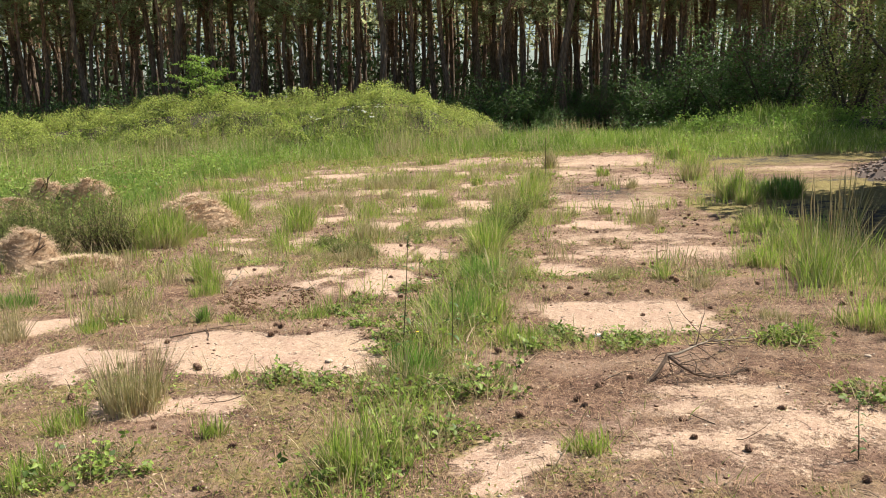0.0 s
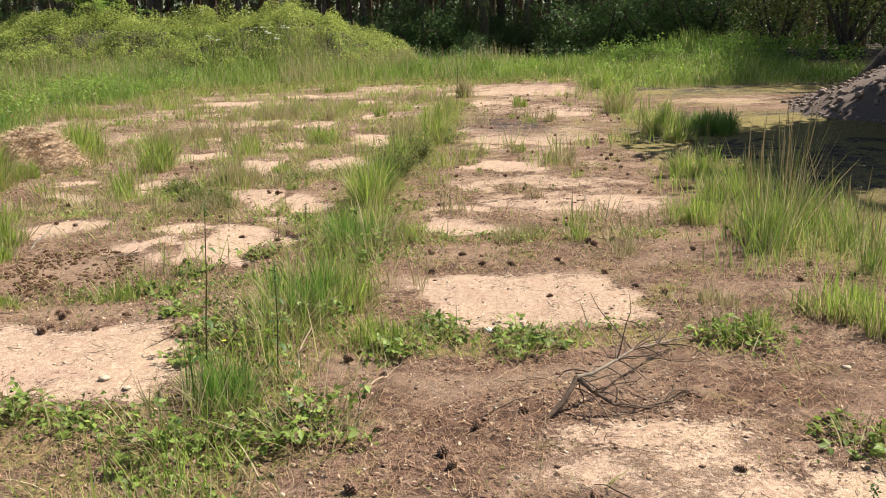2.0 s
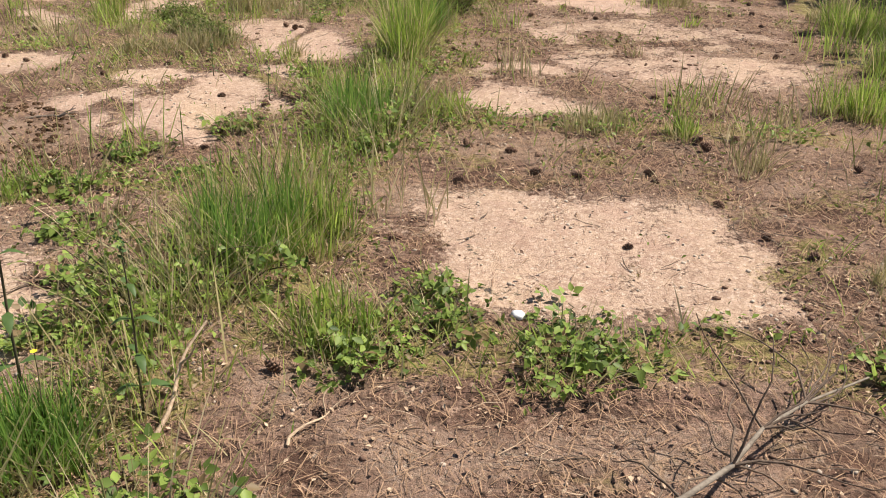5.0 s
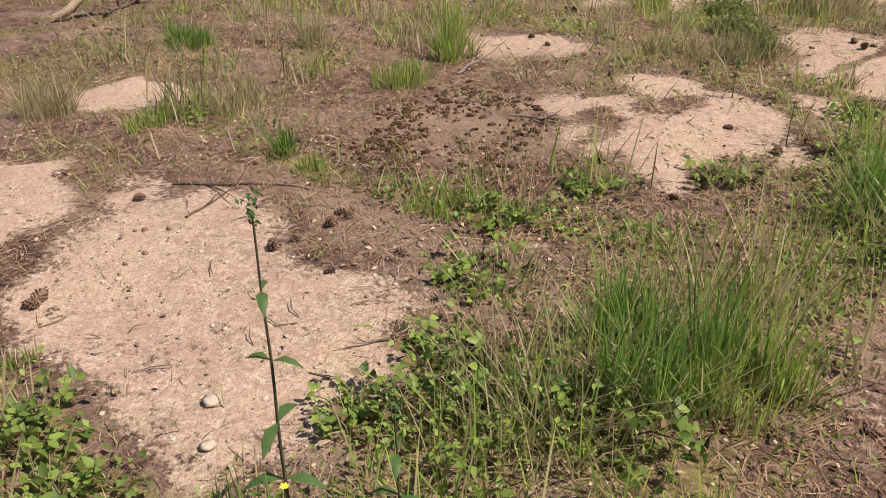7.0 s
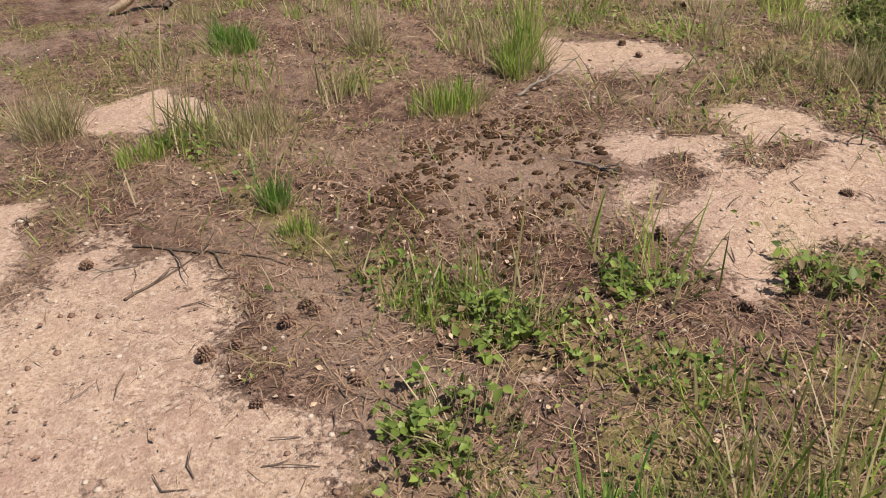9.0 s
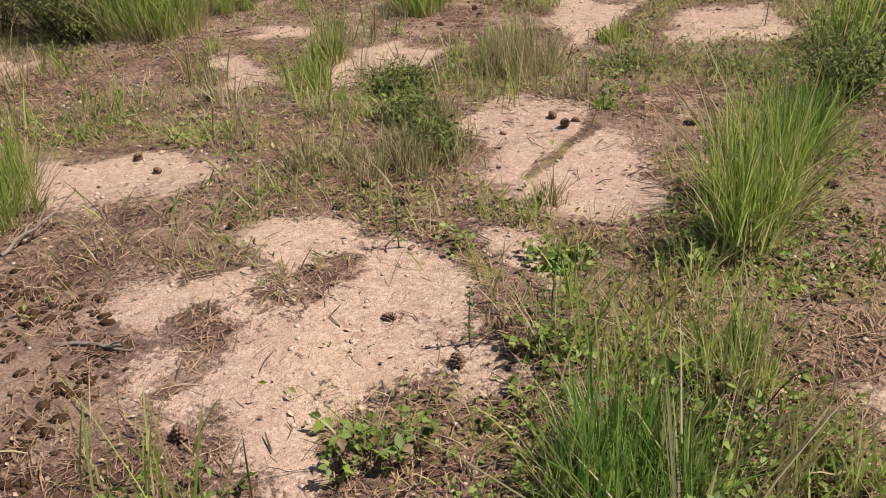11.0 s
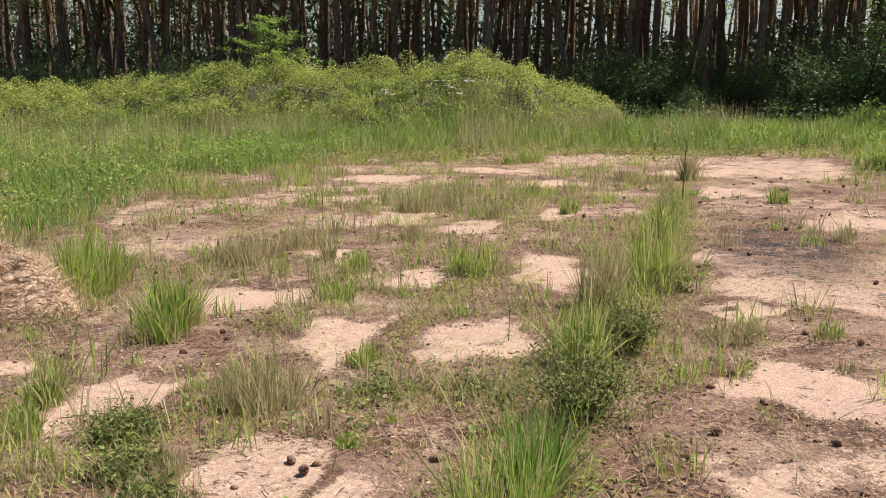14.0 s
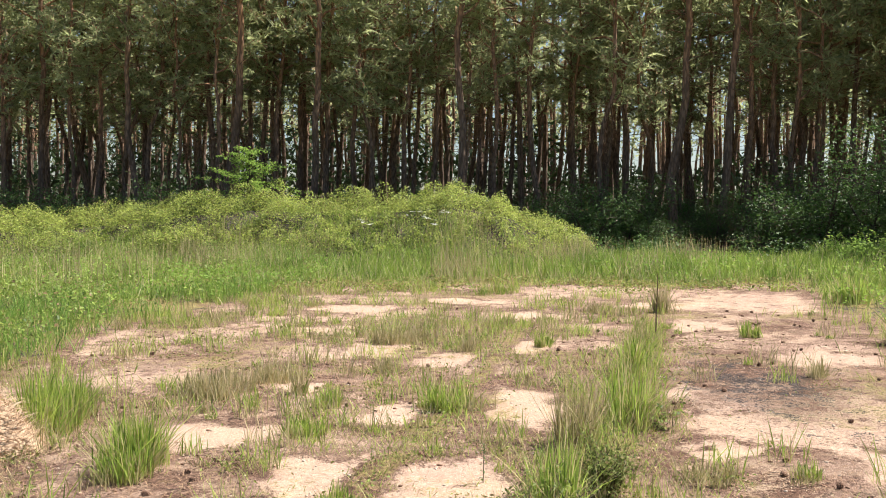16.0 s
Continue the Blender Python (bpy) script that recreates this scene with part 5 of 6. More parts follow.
weed_stalk(-0.27, 4.81, 0.76, (0.07, -0.045))
weed_stalk(0.02, 4.82, 0.48)
weed_stalk(-0.65, 7.86, 0.18)
weed_stalk(-0.06, 7.61, 0.19)
weed_stalk(-0.24, 7.44, 0.17)
weed_stalk(0.26, 10.92, 0.20)
weed_stalk(1.68, 3.31, 0.26)

for a, b in ((0.99, 8.25), (0.84, 8.68), (0.69, 8.56), (-0.93, 8.23), (-0.95, 8.06), (-1.26, 7.82), (0.11, 9.21), (-0.47, 9.09), (-0.42, 9.03), (-0.40, 9.10), (0.12, 9.23), (1.29, 10.17),
             (1.73, 9.5), (1.22, 9.57), (-0.21, 11.46), (1.08, 3.76), (1.09, 3.57), (0.68, 4.01), (0.63, 4.08), (0.36, 3.87), (1.6, 3.86), (0.78, 4.27), (-1.48, 4.91), (0.33, 5.0)):
    pine_cone(a, b)
for a, b in ((1.28, 6.41), (0.97, 6.73), (1.88, 5.87), (1.54, 6.49), (0.8, 6.79), (-0.9, 6.44), (-1.5, 4.9), (-0.93, 5.57), (-1.22, 5.89), (-1.18, 5.64), (-1.2, 5.57),
             (-1.89, 5.48), (-0.87, 5.78), (-0.48, 7.48), (-0.19, 7.52), (-0.25, 7.37), (-0.74, 6.85), (-2.04, 8.25), (-1.85, 8.14)):
    pine_cone(a, b)
for i in range(245):
    while True:
        a, b = rng.uniform(-4.5, 4.6), 2.5 + 17 * rng.uniform()
        if float(slab(np.array(a), np.array(b))) > 0.6 and float(bare(np.array(a), np.array(b))) < 0.3 + 0.6 * rng.uniform() and float(grain(a, b, 0.8, 52)) > rng.uniform(0.15, 0.65):
            break
    pine_cone(a, b)

for a, b in zip(*scatter(0.3, 4.2, 5.6, 19, 5, lambda x, y: slab(x, y) * step(0.15, 0.5, x - 0.17 * y + 1.0) * (0.2 + 0.6 * step(0.35, 0.7, grain(x, y, 0.9, 92))) * (1 - 0.7 * step(0.3, 0.6, bare(x, y))))):
    pine_cone(a, b)

# ---- woodland ----
def pine_tree(seed, tall, crown_from, rich):
    """A tall Scots pine: bare trunk, dead snags, limbs and needle clumps."""
    g = np.random.default_rng(seed)
    root = new("pine_tree")
    h = np.linspace(-0.3, tall, 12)
    bend = np.cumsum(g.normal(0, 0.15, (12, 2)), 0)
    bend -= bend[1]
    pts = np.stack([bend[:, 0], bend[:, 1], h], -1)
    r = g.uniform(0.10, 0.17) * (1 - 0.75 * np.clip(h / tall, 0, 1)) + 0.05 * np.exp(-np.maximum(h, 0) * 2.2) + 0.01
    v, t = tube(pts, r, 9)
    piece("trunk", smooth(mesh_of("trunk", v, t)), BARK, root)
    limbs, spots = [], []

    def on_trunk(z):
        return np.array([np.interp(z, h, pts[:, 0]), np.interp(z, h, pts[:, 1]), z])

    for _ in range(22):
        z, a = g.uniform(3.5, crown_from + 2.5), g.uniform(0, 6.28)
        q = wander(on_trunk(z), (math.cos(a), math.sin(a), 0.1), g.uniform(0.5, 2.0), 5, 0.22)
        limbs.append(tube(q, np.linspace(0.022, 0.006, 5), 3))
    for i in range(rich):
        k = i / rich
        z, a = crown_from + (tall - crown_from) * k ** 0.9, i * 2.4 + g.normal(0, 0.4)
        L = (2.7 * math.sin(math.pi * (0.25 + 0.7 * k)) + 0.4) * g.uniform(0.6, 1.15)
        q = wander(on_trunk(z), (math.cos(a), math.sin(a), 0.35), L, 7, 0.30, -0.02)
        limbs.append(tube(q, np.linspace(0.06, 0.014, 7), 5))
        for p in q[2:]:
            for _ in range(3):
                c = p + g.normal(size=3) * (0.34, 0.34, 0.2)
                if g.uniform() < 0.18:
                    continue
                spots.append((c, g.uniform(0.28, 0.5)))
                if g.uniform() < 0.12:
                    limbs.append(tube(np.array([p, (p + c) / 2 + g.normal(size=3) * 0.05, c]), [0.012, 0.008, 0.004], 3))
    v, t = join(limbs)
    tagged(piece("limb", mesh_of("limb", v, t), BARK, root), kind="stuff")
    v, tr = [], []
    for c, s in spots:
        n = 15
        d = g.normal(size=(n, 3))
        d /= np.linalg.norm(d, axis=1, keepdims=True)
        d[:, 2] = d[:, 2] * 0.7 + 0.15
        o = c + d * s * g.uniform(0.15, 0.7, (n, 1)) * (1, 1, 0.6)
        e = d + g.normal(size=(n, 3)) * 0.5
        w = np.cross(e, g.normal(size=(n, 3)))
        w *= g.uniform(0.024, 0.055, (n, 1)) / (np.linalg.norm(w, axis=1, keepdims=True) + 1e-9)
        L = g.uniform(0.16, 0.36, (n, 1))
        v.append(np.stack([o - w, o + w, o + e * L], 1).reshape(-1, 3))
    v = np.concatenate(v)
    piece("crown", mesh_of("crown", v, np.arange(len(v)).reshape(-1, 3)), NEEDLES, root)
    return tagged(root, "tall pine with a bare trunk and dark needle crown", "tree", "pines of the wood")


def leafy_bush(name, seed, tall, wide, count, size, mat, label, stems=7, group=""):
    """A broadleaved bush or young tree: stems, limbs and clumps of leaves with gaps."""
    g = np.random.default_rng(seed)
    root = new(name)
    wood, spots = [], []
    for i in range(stems):
        a = i * 6.28 / stems + g.normal(0, 0.3)
        q = wander((0.1 * math.cos(a), 0.1 * math.sin(a), -0.1), (math.cos(a) * wide * 0.45, math.sin(a) * wide * 0.45, tall), tall * g.uniform(0.7, 1.05), 8, 0.12)
        wood.append(tube(q, np.linspace(0.03 + 0.006 * tall, 0.006, 8), 6))
        for k in range(2, 8):
            for _ in range(3):
                d = np.array([g.normal(), g.normal(), 0.15 + 0.5 * g.normal()])
                s = wander(q[k], d, wide * 0.27 * g.uniform(0.4, 1.1), 5, 0.2)
                wood.append(tube(s, np.linspace(0.012, 0.003, 5), 4))
                spots += [s[2], s[3], s[4]]
    v, t = join(wood)
    piece("trunk", mesh_of("trunk", v, t), GREY_BARK, root)
    spots = np.array(spots)
    c = spots[g.integers(0, len(spots), count)] + g.normal(size=(count, 3)) * (0.055 * wide + 0.06) * (1, 1, 0.6)
    c[:, 2] = np.maximum(c[:, 2], 0.03)
    v, t = leaves(c, g.uniform(0.6, 1.2, count) * size, 0.35, 0.65)
    piece("crown", mesh_of("crown", v, t), mat, root)
    return tagged(root, label, "bush" if tall < 3.4 else "tree", group)


def put_at(ob, x, y, size=1.0, turn=0.0, lean=0.0):
    ob.matrix_world = pose(x, y, low(x, y), lean, 0, turn) @ Matrix.Scale(size, 4)
    return ob


def sapling(x, y, tall, wide):
    """A young tree of open conical habit: one leader and rising tiers of leafy side shoots."""
    g = np.random.default_rng(340)
    root = new("sapling")
    leader = wander((0, 0, -0.1), (0.03, 0.0, 1), tall + 0.1, 10, 0.03)
    wood, spots = [tube(leader, np.linspace(0.035, 0.006, 10), 7)], []
    for i in range(34):
        k = 0.28 + 0.70 * i / 33
        p = leader[0] + (leader[-1] - leader[0]) * k
        a = i * 2.4 + g.normal(0, 0.3)
        L = wide * (1.08 - k) * g.uniform(0.55, 1.1)
        q = wander(p, (math.cos(a), math.sin(a), 0.35), L + 0.1, 6, 0.12, 0.07)
        wood.append(tube(q, np.linspace(0.011, 0.003, 6), 4))
        for c in q[1:]:
            spots += [c + g.normal(size=3) * (0.09, 0.09, 0.035) for _ in range(int(14 + 8 * L))]
    v, t = join(wood)
    piece("trunk", mesh_of("trunk", v, t), GREY_BARK, root)
    spots = np.array(spots)
    v, t = leaves(spots, g.uniform(0.05, 0.10, len(spots)), 0.5, 0.6)
    piece("crown", mesh_of("crown", v, t), BRIGHT_LEAF, root)
    put_at(tagged(root, "bright green sapling standing before the dark pines", "tree"), x, y)


def sown(x0, x1, y0, y1, count, apart, seed):
    """Feet at random with a least distance."""
    g = np.random.default_rng(seed)
    out = []
    for _ in range(count * 40):
        p = (g.uniform(x0, x1), g.uniform(y0, y1))
        if all((p[0] - q[0]) ** 2 + (p[1] - q[1]) ** 2 > apart ** 2 for q in out):
            out.append(p)
        if len(out) == count:
            break
    return out


def far_woods():
    """The pines deep in the wood, too many and too far to tell apart."""
    trunks, tufts = [], []
    for i, (a, b) in enumerate(sown(-58, 42, 50, 96, 520, 1.35, 4)):
        g = np.random.default_rng(1900 + i)
        tall, n = g.uniform(13, 17), 8
        h = np.linspace(-0.3, tall, n)
        bend = np.cumsum(g.normal(0, 0.12, (n, 2)), 0)
        trunks.append(tube(np.stack([a + bend[:, 0], b + bend[:, 1], h], -1), 0.17 * (1 - 0.75 * np.clip(h / tall, 0, 1)), 6))
        m = 130
        z = g.uniform(0.42, 1.0, m) ** 0.8 * tall
        r = 2.3 * np.sqrt(g.uniform(0, 1, m)) * np.sin(np.pi * np.clip(z / tall * 1.4 - 0.45, 0.05, 0.95))
        w = g.uniform(0, 6.28, m)
        p = np.stack([a + r * np.cos(w), b + r * np.sin(w), z], -1)
        tufts.append(np.stack([p, p + g.normal(size=(m, 3)) * 0.22, p + g.normal(size=(m, 3)) * 0.22], 1).reshape(-1, 3))
    # brush that closes the bright gaps between trunks, its shade painted in
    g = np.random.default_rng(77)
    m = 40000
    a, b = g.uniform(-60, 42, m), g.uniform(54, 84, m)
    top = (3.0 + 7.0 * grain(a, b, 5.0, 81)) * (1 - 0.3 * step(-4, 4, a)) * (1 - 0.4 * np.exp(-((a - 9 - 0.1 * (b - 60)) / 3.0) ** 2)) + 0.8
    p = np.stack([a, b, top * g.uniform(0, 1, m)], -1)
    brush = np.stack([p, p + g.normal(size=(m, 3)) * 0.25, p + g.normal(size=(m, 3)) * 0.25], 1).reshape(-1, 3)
    v, t = join(trunks)
    root = piece("far_woods", smooth(mesh_of("far_woods", v, t)), BARK)
    tagged(root, "dense stand of pines deep in the wood", "woods", kind="stuff")
    tagged(piece("undergrowth", mesh_of("undergrowth", brush, np.arange(len(brush)).reshape(-1, 3)), FAR_SHADE_LEAF, root), kind="stuff")
    v = np.concatenate(tufts)
    tagged(piece("crown", mesh_of("crown", v, np.arange(len(v)).reshape(-1, 3)), NEEDLES, root), kind="stuff")


def forest():
    kinds = [pine_tree(50 + i, 15.0 + 0.8 * (i % 3), 6.4 + 0.8 * (i % 4), 16) for i in range(5)]
    feet = [(-2.7, 39.4, 1.15), (5.5, 39.4, 1.1), (-12.2, 39.6, 1.15), (-8.9, 39.8, 1.0), (-6.8, 41, 0.9), (7.4, 39.8, 1.15)]
    feet += [(a, b, 0) for a, b in sown(-34, 22, 39.8, 51, 145, 1.2, 3)] + [(a, b, 0) for a, b in sown(3, 17, 41, 50, 11, 1.3, 9)]
    used = set()
    for i, (a, b, s) in enumerate(feet):
        if 5.0 < a < 7.6 and 38.5 < b < 45 and i > 5:
            continue
        g = np.random.default_rng(900 + i)
        k = int(g.integers(len(kinds)))
        size = s or g.uniform(0.75, 1.1)
        ob = kinds[k] if k not in used else copy_thing(kinds[k], Matrix())
        used.add(k)
        put_at(ob, a, b, size, g.uniform(0, 360), g.normal(0, 1.3))
    far_woods()
    # pines that stand nearer on the east side and throw the shade over the track
    # the last four are unseen, added to shade the verge near the heap
    for i, (a, b) in enumerate([(18.6, 25.0), (21, 23), (19.0, 33), (22, 30), (19, 36), (19.4, 28.5), (21, 19), (25, 34), (19.0, 21.0), (20.6, 26.5), (16.2, 11.0), (17.6, 12.6), (15.6, 12.6), (19.0, 10.0)]):
        put_at(copy_thing(kinds[i % 5], Matrix()), a, b, 1.0, 77 * i, 1)


forest()


def understorey():
    # the shade under the pines is part of these leaves' colour
    dark = [leafy_bush("shrub", 300 + i, 2.6, 3.0, 5200, 0.08, SHADE_LEAF, "dark green broadleaved shrub with painted shade under the pines", 7, "shrubs of the wood edge") for i in range(3)]
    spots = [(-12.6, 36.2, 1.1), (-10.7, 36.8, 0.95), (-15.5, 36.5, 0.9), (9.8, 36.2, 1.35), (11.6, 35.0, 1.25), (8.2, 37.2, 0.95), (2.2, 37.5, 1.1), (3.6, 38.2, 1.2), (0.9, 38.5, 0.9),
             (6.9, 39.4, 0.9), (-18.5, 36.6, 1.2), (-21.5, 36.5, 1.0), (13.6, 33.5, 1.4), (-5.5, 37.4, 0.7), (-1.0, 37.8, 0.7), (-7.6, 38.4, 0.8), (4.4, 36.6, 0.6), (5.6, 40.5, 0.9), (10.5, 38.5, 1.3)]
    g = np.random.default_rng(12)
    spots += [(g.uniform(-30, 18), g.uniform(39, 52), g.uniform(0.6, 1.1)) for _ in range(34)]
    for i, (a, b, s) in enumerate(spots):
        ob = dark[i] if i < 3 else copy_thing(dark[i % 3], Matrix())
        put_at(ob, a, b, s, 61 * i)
    sapling(-9.55, 34.6, 2.4, 2.9)
    put_at(leafy_bush("broadleaf_tree", 341, 7.5, 6.0, 9000, 0.11, SCRUB, "leafy broadleaved tree at the edge of the wood", 6), 15.2, 27.5, 1.0)
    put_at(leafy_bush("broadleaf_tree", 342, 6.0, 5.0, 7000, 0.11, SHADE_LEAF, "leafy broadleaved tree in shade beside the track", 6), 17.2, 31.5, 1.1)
    put_at(leafy_bush("broadleaf_tree", 343, 6.5, 5.5, 7000, 0.11, SCRUB, "leafy broadleaved tree out of view beside the soil heap", 6), 16.5, 20.5, 1.05)
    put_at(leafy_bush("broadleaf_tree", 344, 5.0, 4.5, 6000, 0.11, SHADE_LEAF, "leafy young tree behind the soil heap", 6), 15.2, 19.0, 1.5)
    # unseen trees, added only to throw shade on the verge before the heap
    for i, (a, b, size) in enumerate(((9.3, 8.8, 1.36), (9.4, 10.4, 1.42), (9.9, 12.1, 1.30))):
        put_at(leafy_bush("broadleaf_tree", 347 + 3 * i, 4.4, 3.0, 15000, 0.16, SCRUB, "leafy broadleaved tree out of view beside the soil heap", 7), a, b, size)
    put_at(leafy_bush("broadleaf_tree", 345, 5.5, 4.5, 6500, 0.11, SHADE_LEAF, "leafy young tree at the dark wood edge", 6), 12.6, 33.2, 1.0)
    put_at(leafy_bush("broadleaf_tree", 346, 6.5, 4.6, 7000, 0.11, SCRUB, "leafy young tree before the pines by the track", 6), 14.6, 31.0, 1.0)


understorey()


def bank_cover():
    """Brambles over the bank, nettles beside the track, dark growth at the wood's edge."""
    def cover(name, x, y, size, lift, mat, label):
        p = np.stack([x, y, height(x, y) + lift], -1)
        v, t = leaves(p, size, 0.55, 0.7)
        tagged(piece(name, mesh_of(name, v, t), mat), label, "bramble" if "bramble" in name else "undergrowth", kind="stuff")

    x, y = scatter(-24, 2.6, 29.0, 36, 1300, lambda x, y: step(0.05, 0.2, bank(x, y)) * step(0.2, 0.5, grain(x, y, 0.7, 61) * 0.55 + grain(x, y, 0.25, 62) * 0.45))
    n = len(x)
    lift = (0.25 * grain(x, y, 1.6, 63) + 0.85 * np.maximum(grain(x, y, 0.75, 64) - 0.25, 0) + 0.45 * grain(x, y, 0.3, 70) ** 1.5) * rng.uniform(0.1, 1.0, n) ** 0.5
    cover("bramble_bank", x, y, rng.uniform(0.03, 0.08, n), lift, MOUND_LEAF, "fresh green bramble thicket covering the bank")
    x, y = scatter(7.0, 15, 25.5, 31.5, 420, lambda x, y: step(0.05, 0.3, bank(x, y)) * step(0.2, 0.5, grain(x, y, 0.4, 65)))
    n = len(x)
    cover("nettle_bank", x, y, rng.uniform(0.05, 0.11, n), 0.95 * grain(x, y, 0.45, 66) * rng.uniform(0.1, 1.0, n), BRIGHT_LEAF, "green nettles and weeds on the bank by the track")
    # growth in the trees' shadow, darkened by its leaf colour
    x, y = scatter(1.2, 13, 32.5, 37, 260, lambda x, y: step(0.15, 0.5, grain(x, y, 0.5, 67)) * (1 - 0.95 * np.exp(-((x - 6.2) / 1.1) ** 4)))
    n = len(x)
    cover("wood_edge_growth", x, y, rng.uniform(0.06, 0.13, n), 1.0 * grain(x, y, 0.6, 68) * rng.uniform(0.1, 1.0, n), SHADE_LEAF, "dark green undergrowth with painted shade at the edge of the wood")
    x, y = scatter(-20, 12, 20, 31.5, 110, lambda x, y: off_slab(x, y) * step(0.5, 0.75, grain(x, y, 1.6, 72)))
    n = len(x)
    cover("verge_weeds", x, y, rng.uniform(0.03, 0.09, n), rng.uniform(0.02, 0.55, n) * (0.3 + grain(x, y, 0.9, 73)), BRIGHT_LEAF, "leafy green weeds among the verge grass")
    x, y = scatter(-7.5, 5.6, 22.2, 26.0, 520, lambda x, y: step(0.35, 0.6, grain(x, y, 0.8, 93) * 0.6 + grain(x, y, 0.3, 94) * 0.4) * step(22.2, 24.0, y + 0.8 * grain(x, y, 1.1, 95)) * step(26.0, 25.0, y))
    n = len(x)
    cover("edge_weeds", x, y, rng.uniform(0.03, 0.08, n), rng.uniform(0.01, 0.14, n), WEED_MIX, "low yellow green weeds creeping over the slab edge")
    x, y = scatter(-19, -4.5, 14, 31, 380, lambda x, y: off_slab(x, y) * step(0.5, 0.62, grain(x, y, 1.1, 96)))
    n = len(x)
    cover("verge_weeds", x, y, rng.uniform(0.025, 0.065, n), rng.uniform(0.02, 0.75, n) * (0.2 + grain(x, y, 0.7, 97)), BRAMBLE, "dark green nettles and weeds in the verge")
    x, y = scatter(-13, -5.2, 8, 21, 260, lambda x, y: off_slab(x, y) * step(0.5, 0.75, grain(x, y, 1.3, 69)))
    n = len(x)
    cover("verge_weeds", x, y, rng.uniform(0.03, 0.08, n), rng.uniform(0.02, 0.4, n), BRAMBLE, "leafy green weeds in the verge")


bank_cover()

def dead_stalk(x, y, tall, rich=60):
    """A dead brown stalk with rusty seed clusters up its top half."""
    q = wander((0, 0, -0.02), (rng.normal(0, 0.03), 0, 1), tall, 8, 0.03)
    ob = piece("dead_stalk", mesh_of("dead_stalk", *tube(q, np.linspace(0.009, 0.004, 8), 5)), DARK_TWIG)
    ob.matrix_world = Matrix.Translation((x, y, low(x, y)))
    tagged(ob, "dead brown stalk with rusty seed clusters in the verge", "weed", "dead stalks in the verge")
    if rich:
        c = q[rng.integers(3, 8, rich)] + rng.normal(size=(rich, 3)) * (0.035, 0.035, 0.05)
        v, t = leaves(c, rng.uniform(0.02, 0.045, rich), 0.2, 0.6)
        tagged(piece("seed_cluster", mesh_of("seed_cluster", v, t), CONE, ob), kind="stuff")


for a, b, h in ((3.95, 27.5, 0.72), (4.1, 27.8, 0.6), (1.96, 28.6, 0.8), (5.1, 27.6, 0.7), (2.3, 28.9, 0.75), (4.6, 28.2, 0.55)):
    dead_stalk(a, b, h)
dead_stalk(1.97, 16.6, 0.85, 0)


def white_umbel(x, y, tall):
    """A tall stem that carries flat heads of tiny white flowers."""
    q = wander((0, 0, -0.02), (0.02, 0.0, 1), tall, 6, 0.04)
    ob = piece("white_umbel", mesh_of("white_umbel", *tube(q, np.linspace(0.007, 0.003, 6), 5)), STEM)
    ob.matrix_world = Matrix.Translation((x, y, low(x, y)))
    tagged(ob, "tall stem with flat white flower heads in the verge", "flower", "white flowers in the verge")
    c = np.concatenate([q[-1] + rng.normal(size=3) * (0.10, 0.10, 0.05) + rng.normal(size=(22, 3)) * (0.035, 0.035, 0.006) for _ in range(5)])
    v, t = leaves(c, np.full(len(c), 0.022), 0.9, 0.9)
    tagged(piece("flower_head", mesh_of("flower_head", v, t), WHITE, ob, "tiny white flowers"), kind="stuff")


for a, b, h in ((-2.72, 30.0, 0.75), (-2.45, 29.9, 0.7), (-2.95, 30.2, 0.72), (-4.6, 30.1, 0.6), (-2.2, 30.3, 0.7)):
    white_umbel(a, b, h)

# ---- heaps ----
straw_heap(-3.45, 11.25, 1.25, 0.40, 1)
straw_heap(-5.98, 14.2, 1.0, 0.56, 2)
straw_heap(-6.72, 14.4, 0.95, 0.48, 3)
straw_heap(-6.7, 13.1, 0.9, 0.3, 5)
straw_heap(-4.45, 8.9, 0.75, 0.36, 4)
straw_heap(-3.85, 8.6, 0.8, 0.12, 6)
soil_heap(9.7, 13.9, 3.0, 2.5, 0.82, 3, 2600, "low heap of grey stony rubble beside the track", RUBBLE)
# this rear heap carries the shade below the trees as dark colour
soil_heap(12.4, 16.6, 3.0, 2.6, 2.0, 8, 120, "large heap of dug soil with shade in its colour", SHADED_SOIL)

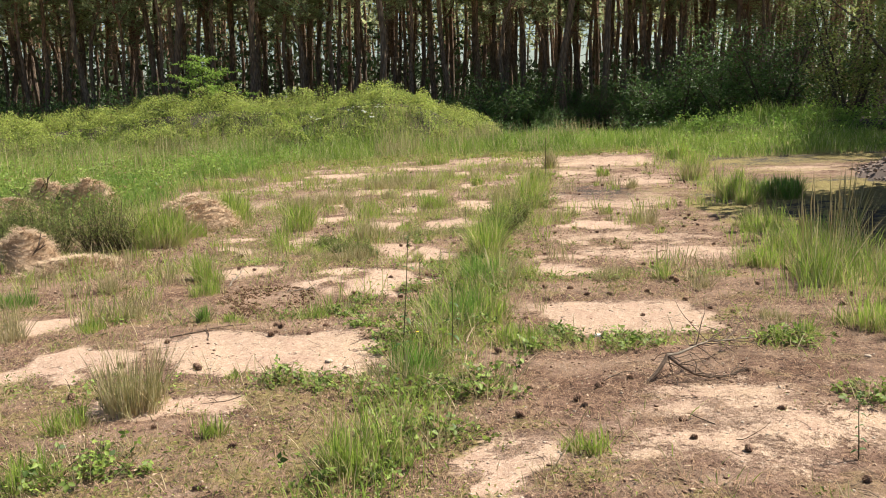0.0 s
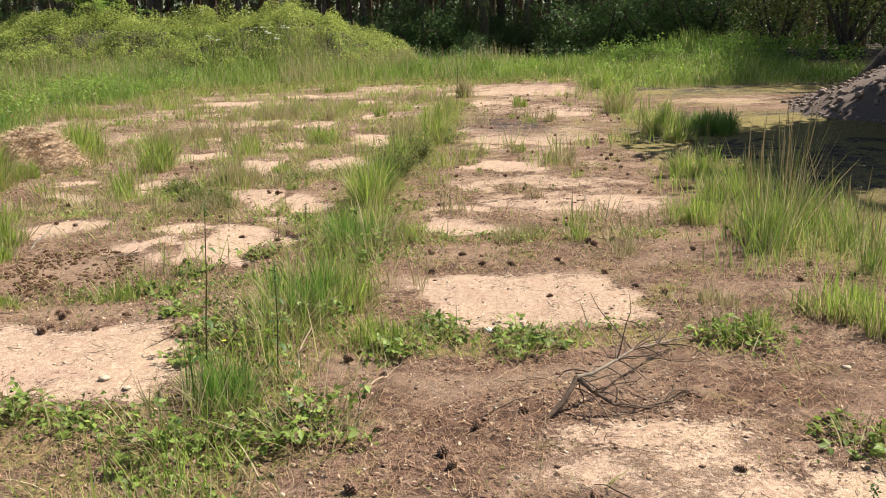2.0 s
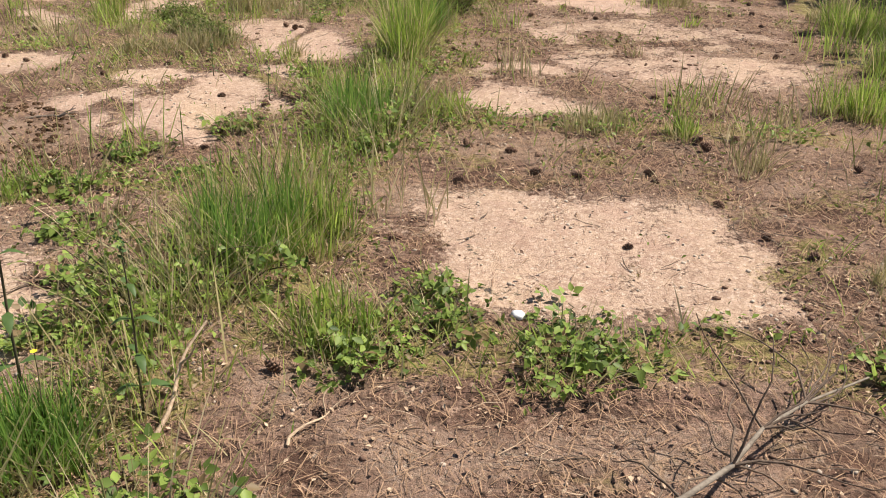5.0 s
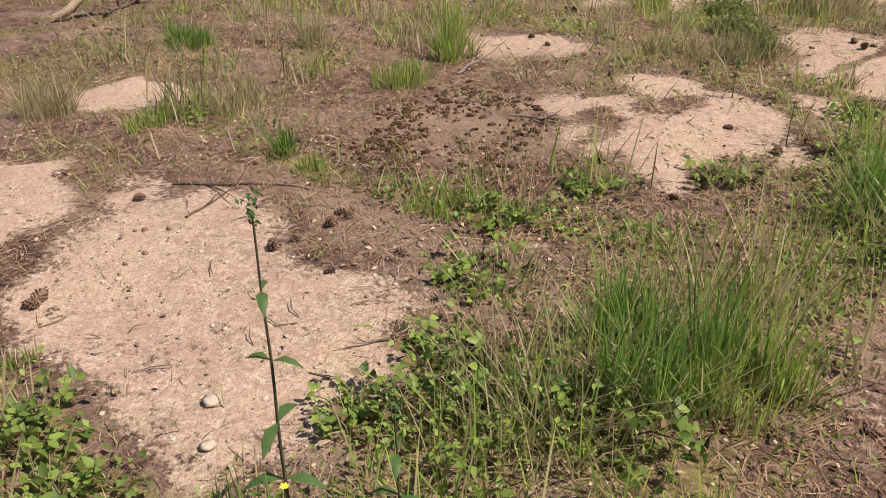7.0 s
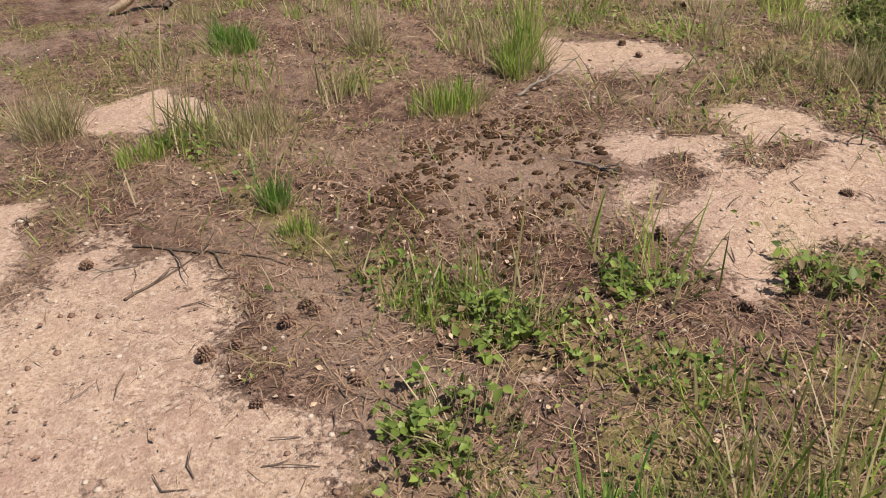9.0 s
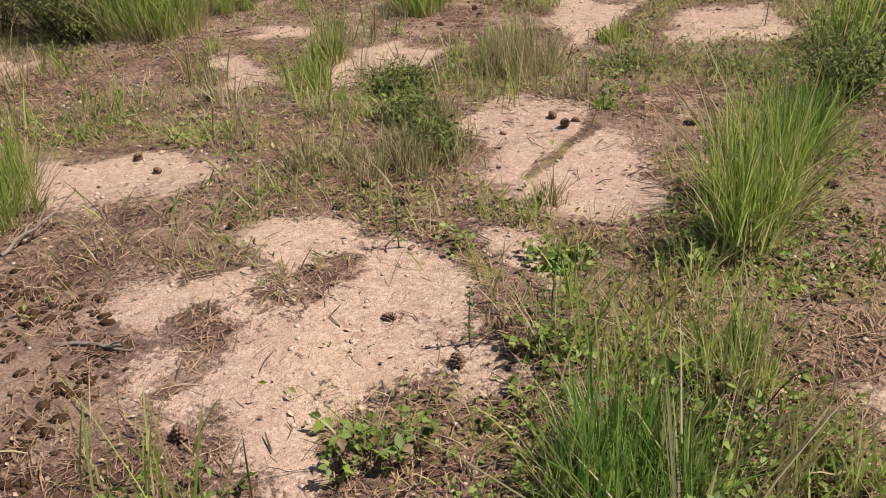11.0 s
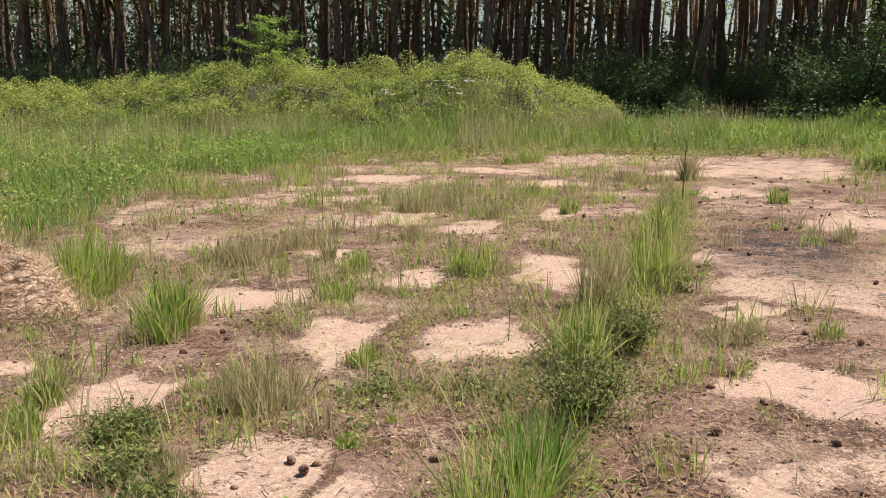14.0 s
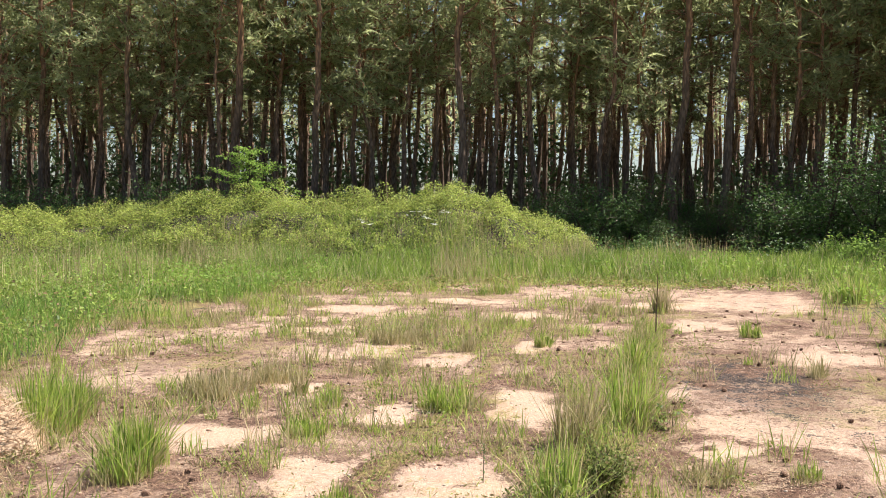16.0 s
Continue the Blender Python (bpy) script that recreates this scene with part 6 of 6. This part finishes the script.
# ---- branches and litter ----
fallen_branch(1.17, 4.37)
yellow_flower(-0.17, 4.70, 0.24)
leaning_stick((0.071, 4.707), (0.15, 4.964, 0.188))
branch(-1.9, 5.65, 0.55, 30, DARK_TWIG, 0.006, 3, 0.02)
branch(-1.6, 5.5, 0.35, 100, DARK_TWIG, 0.005, 2, 0.02)
branch(-4.8, 6.75, 0.5, 25, STRAW, 0.035, 3, 0.12, "pale bleached broken branch among dry debris", "branch")
branch(-4.6, 7.0, 0.6, 160, DARK_TWIG, 0.02, 6, 0.2, "dark broken branch among dry debris", "branch")
for i in range(9):
    a, b = rng.uniform(-4.75, -4.1), rng.uniform(8.5, 9.05)
    branch(a, b, rng.uniform(0.25, 0.55), rng.uniform(0, 360), DARK_TWIG if i % 3 else STRAW, rng.uniform(0.008, 0.022), 3, 0.35, "broken branch lying among dry debris", "branch")
for i in range(10):
    a, b = rng.uniform(-7.3, -6.0), rng.uniform(13.6, 14.0)
    branch(a, b, rng.uniform(0.4, 0.8), rng.uniform(0, 360), DARK_TWIG, rng.uniform(0.012, 0.03), 5, 0.5, "dark brushwood piled against the straw heaps", "branch")
branch(0.40, 4.71, 0.2, 85, STRAW, 0.005, 2, 0.25, "pale bleached stick on the ground", "branch")
branch(-1.93, 7.40, 0.3, 88, TWIG, 0.008, 3, 0.12, "pale dead branch on the ground", "branch")
branch(-1.35, 7.05, 0.25, 20, TWIG, 0.007, 3, 0.1, "pale dead twig on the ground")
for i in range(46):
    a, b = rng.uniform(-3.2, 3.2), rng.uniform(2.8, 11)
    branch(a, b, rng.uniform(0.08, 0.3), rng.uniform(0, 360), DARK_TWIG if i % 3 else TWIG, rng.uniform(0.0015, 0.004), int(rng.integers(0, 3)), 0.02)


def scrap(x, y, r, seed, mat, name, label, category):
    v, t = lump(r, seed, 0.45, 5, 9)
    ob = piece(name, mesh_of(name, v, t), mat)
    ob.matrix_world = Matrix.Translation((x, y, low(x, y) + r * 0.3))
    tagged(ob, label, category)


scrap(0.97, 5.34, 0.024, 4, WHITE, "paper_scrap", "crumpled white scrap lying on the sand", "litter")
for i, (a, b, r) in enumerate([(-0.72, 4.95, 0.025), (-0.6, 4.85, 0.02), (2.35, 4.6, 0.02), (-3.9, 8.3, 0.05), (-3.75, 8.5, 0.04)]):
    scrap(a, b, r, i, STONE, "stone", "pale rounded stone lying on the ground", "stone")
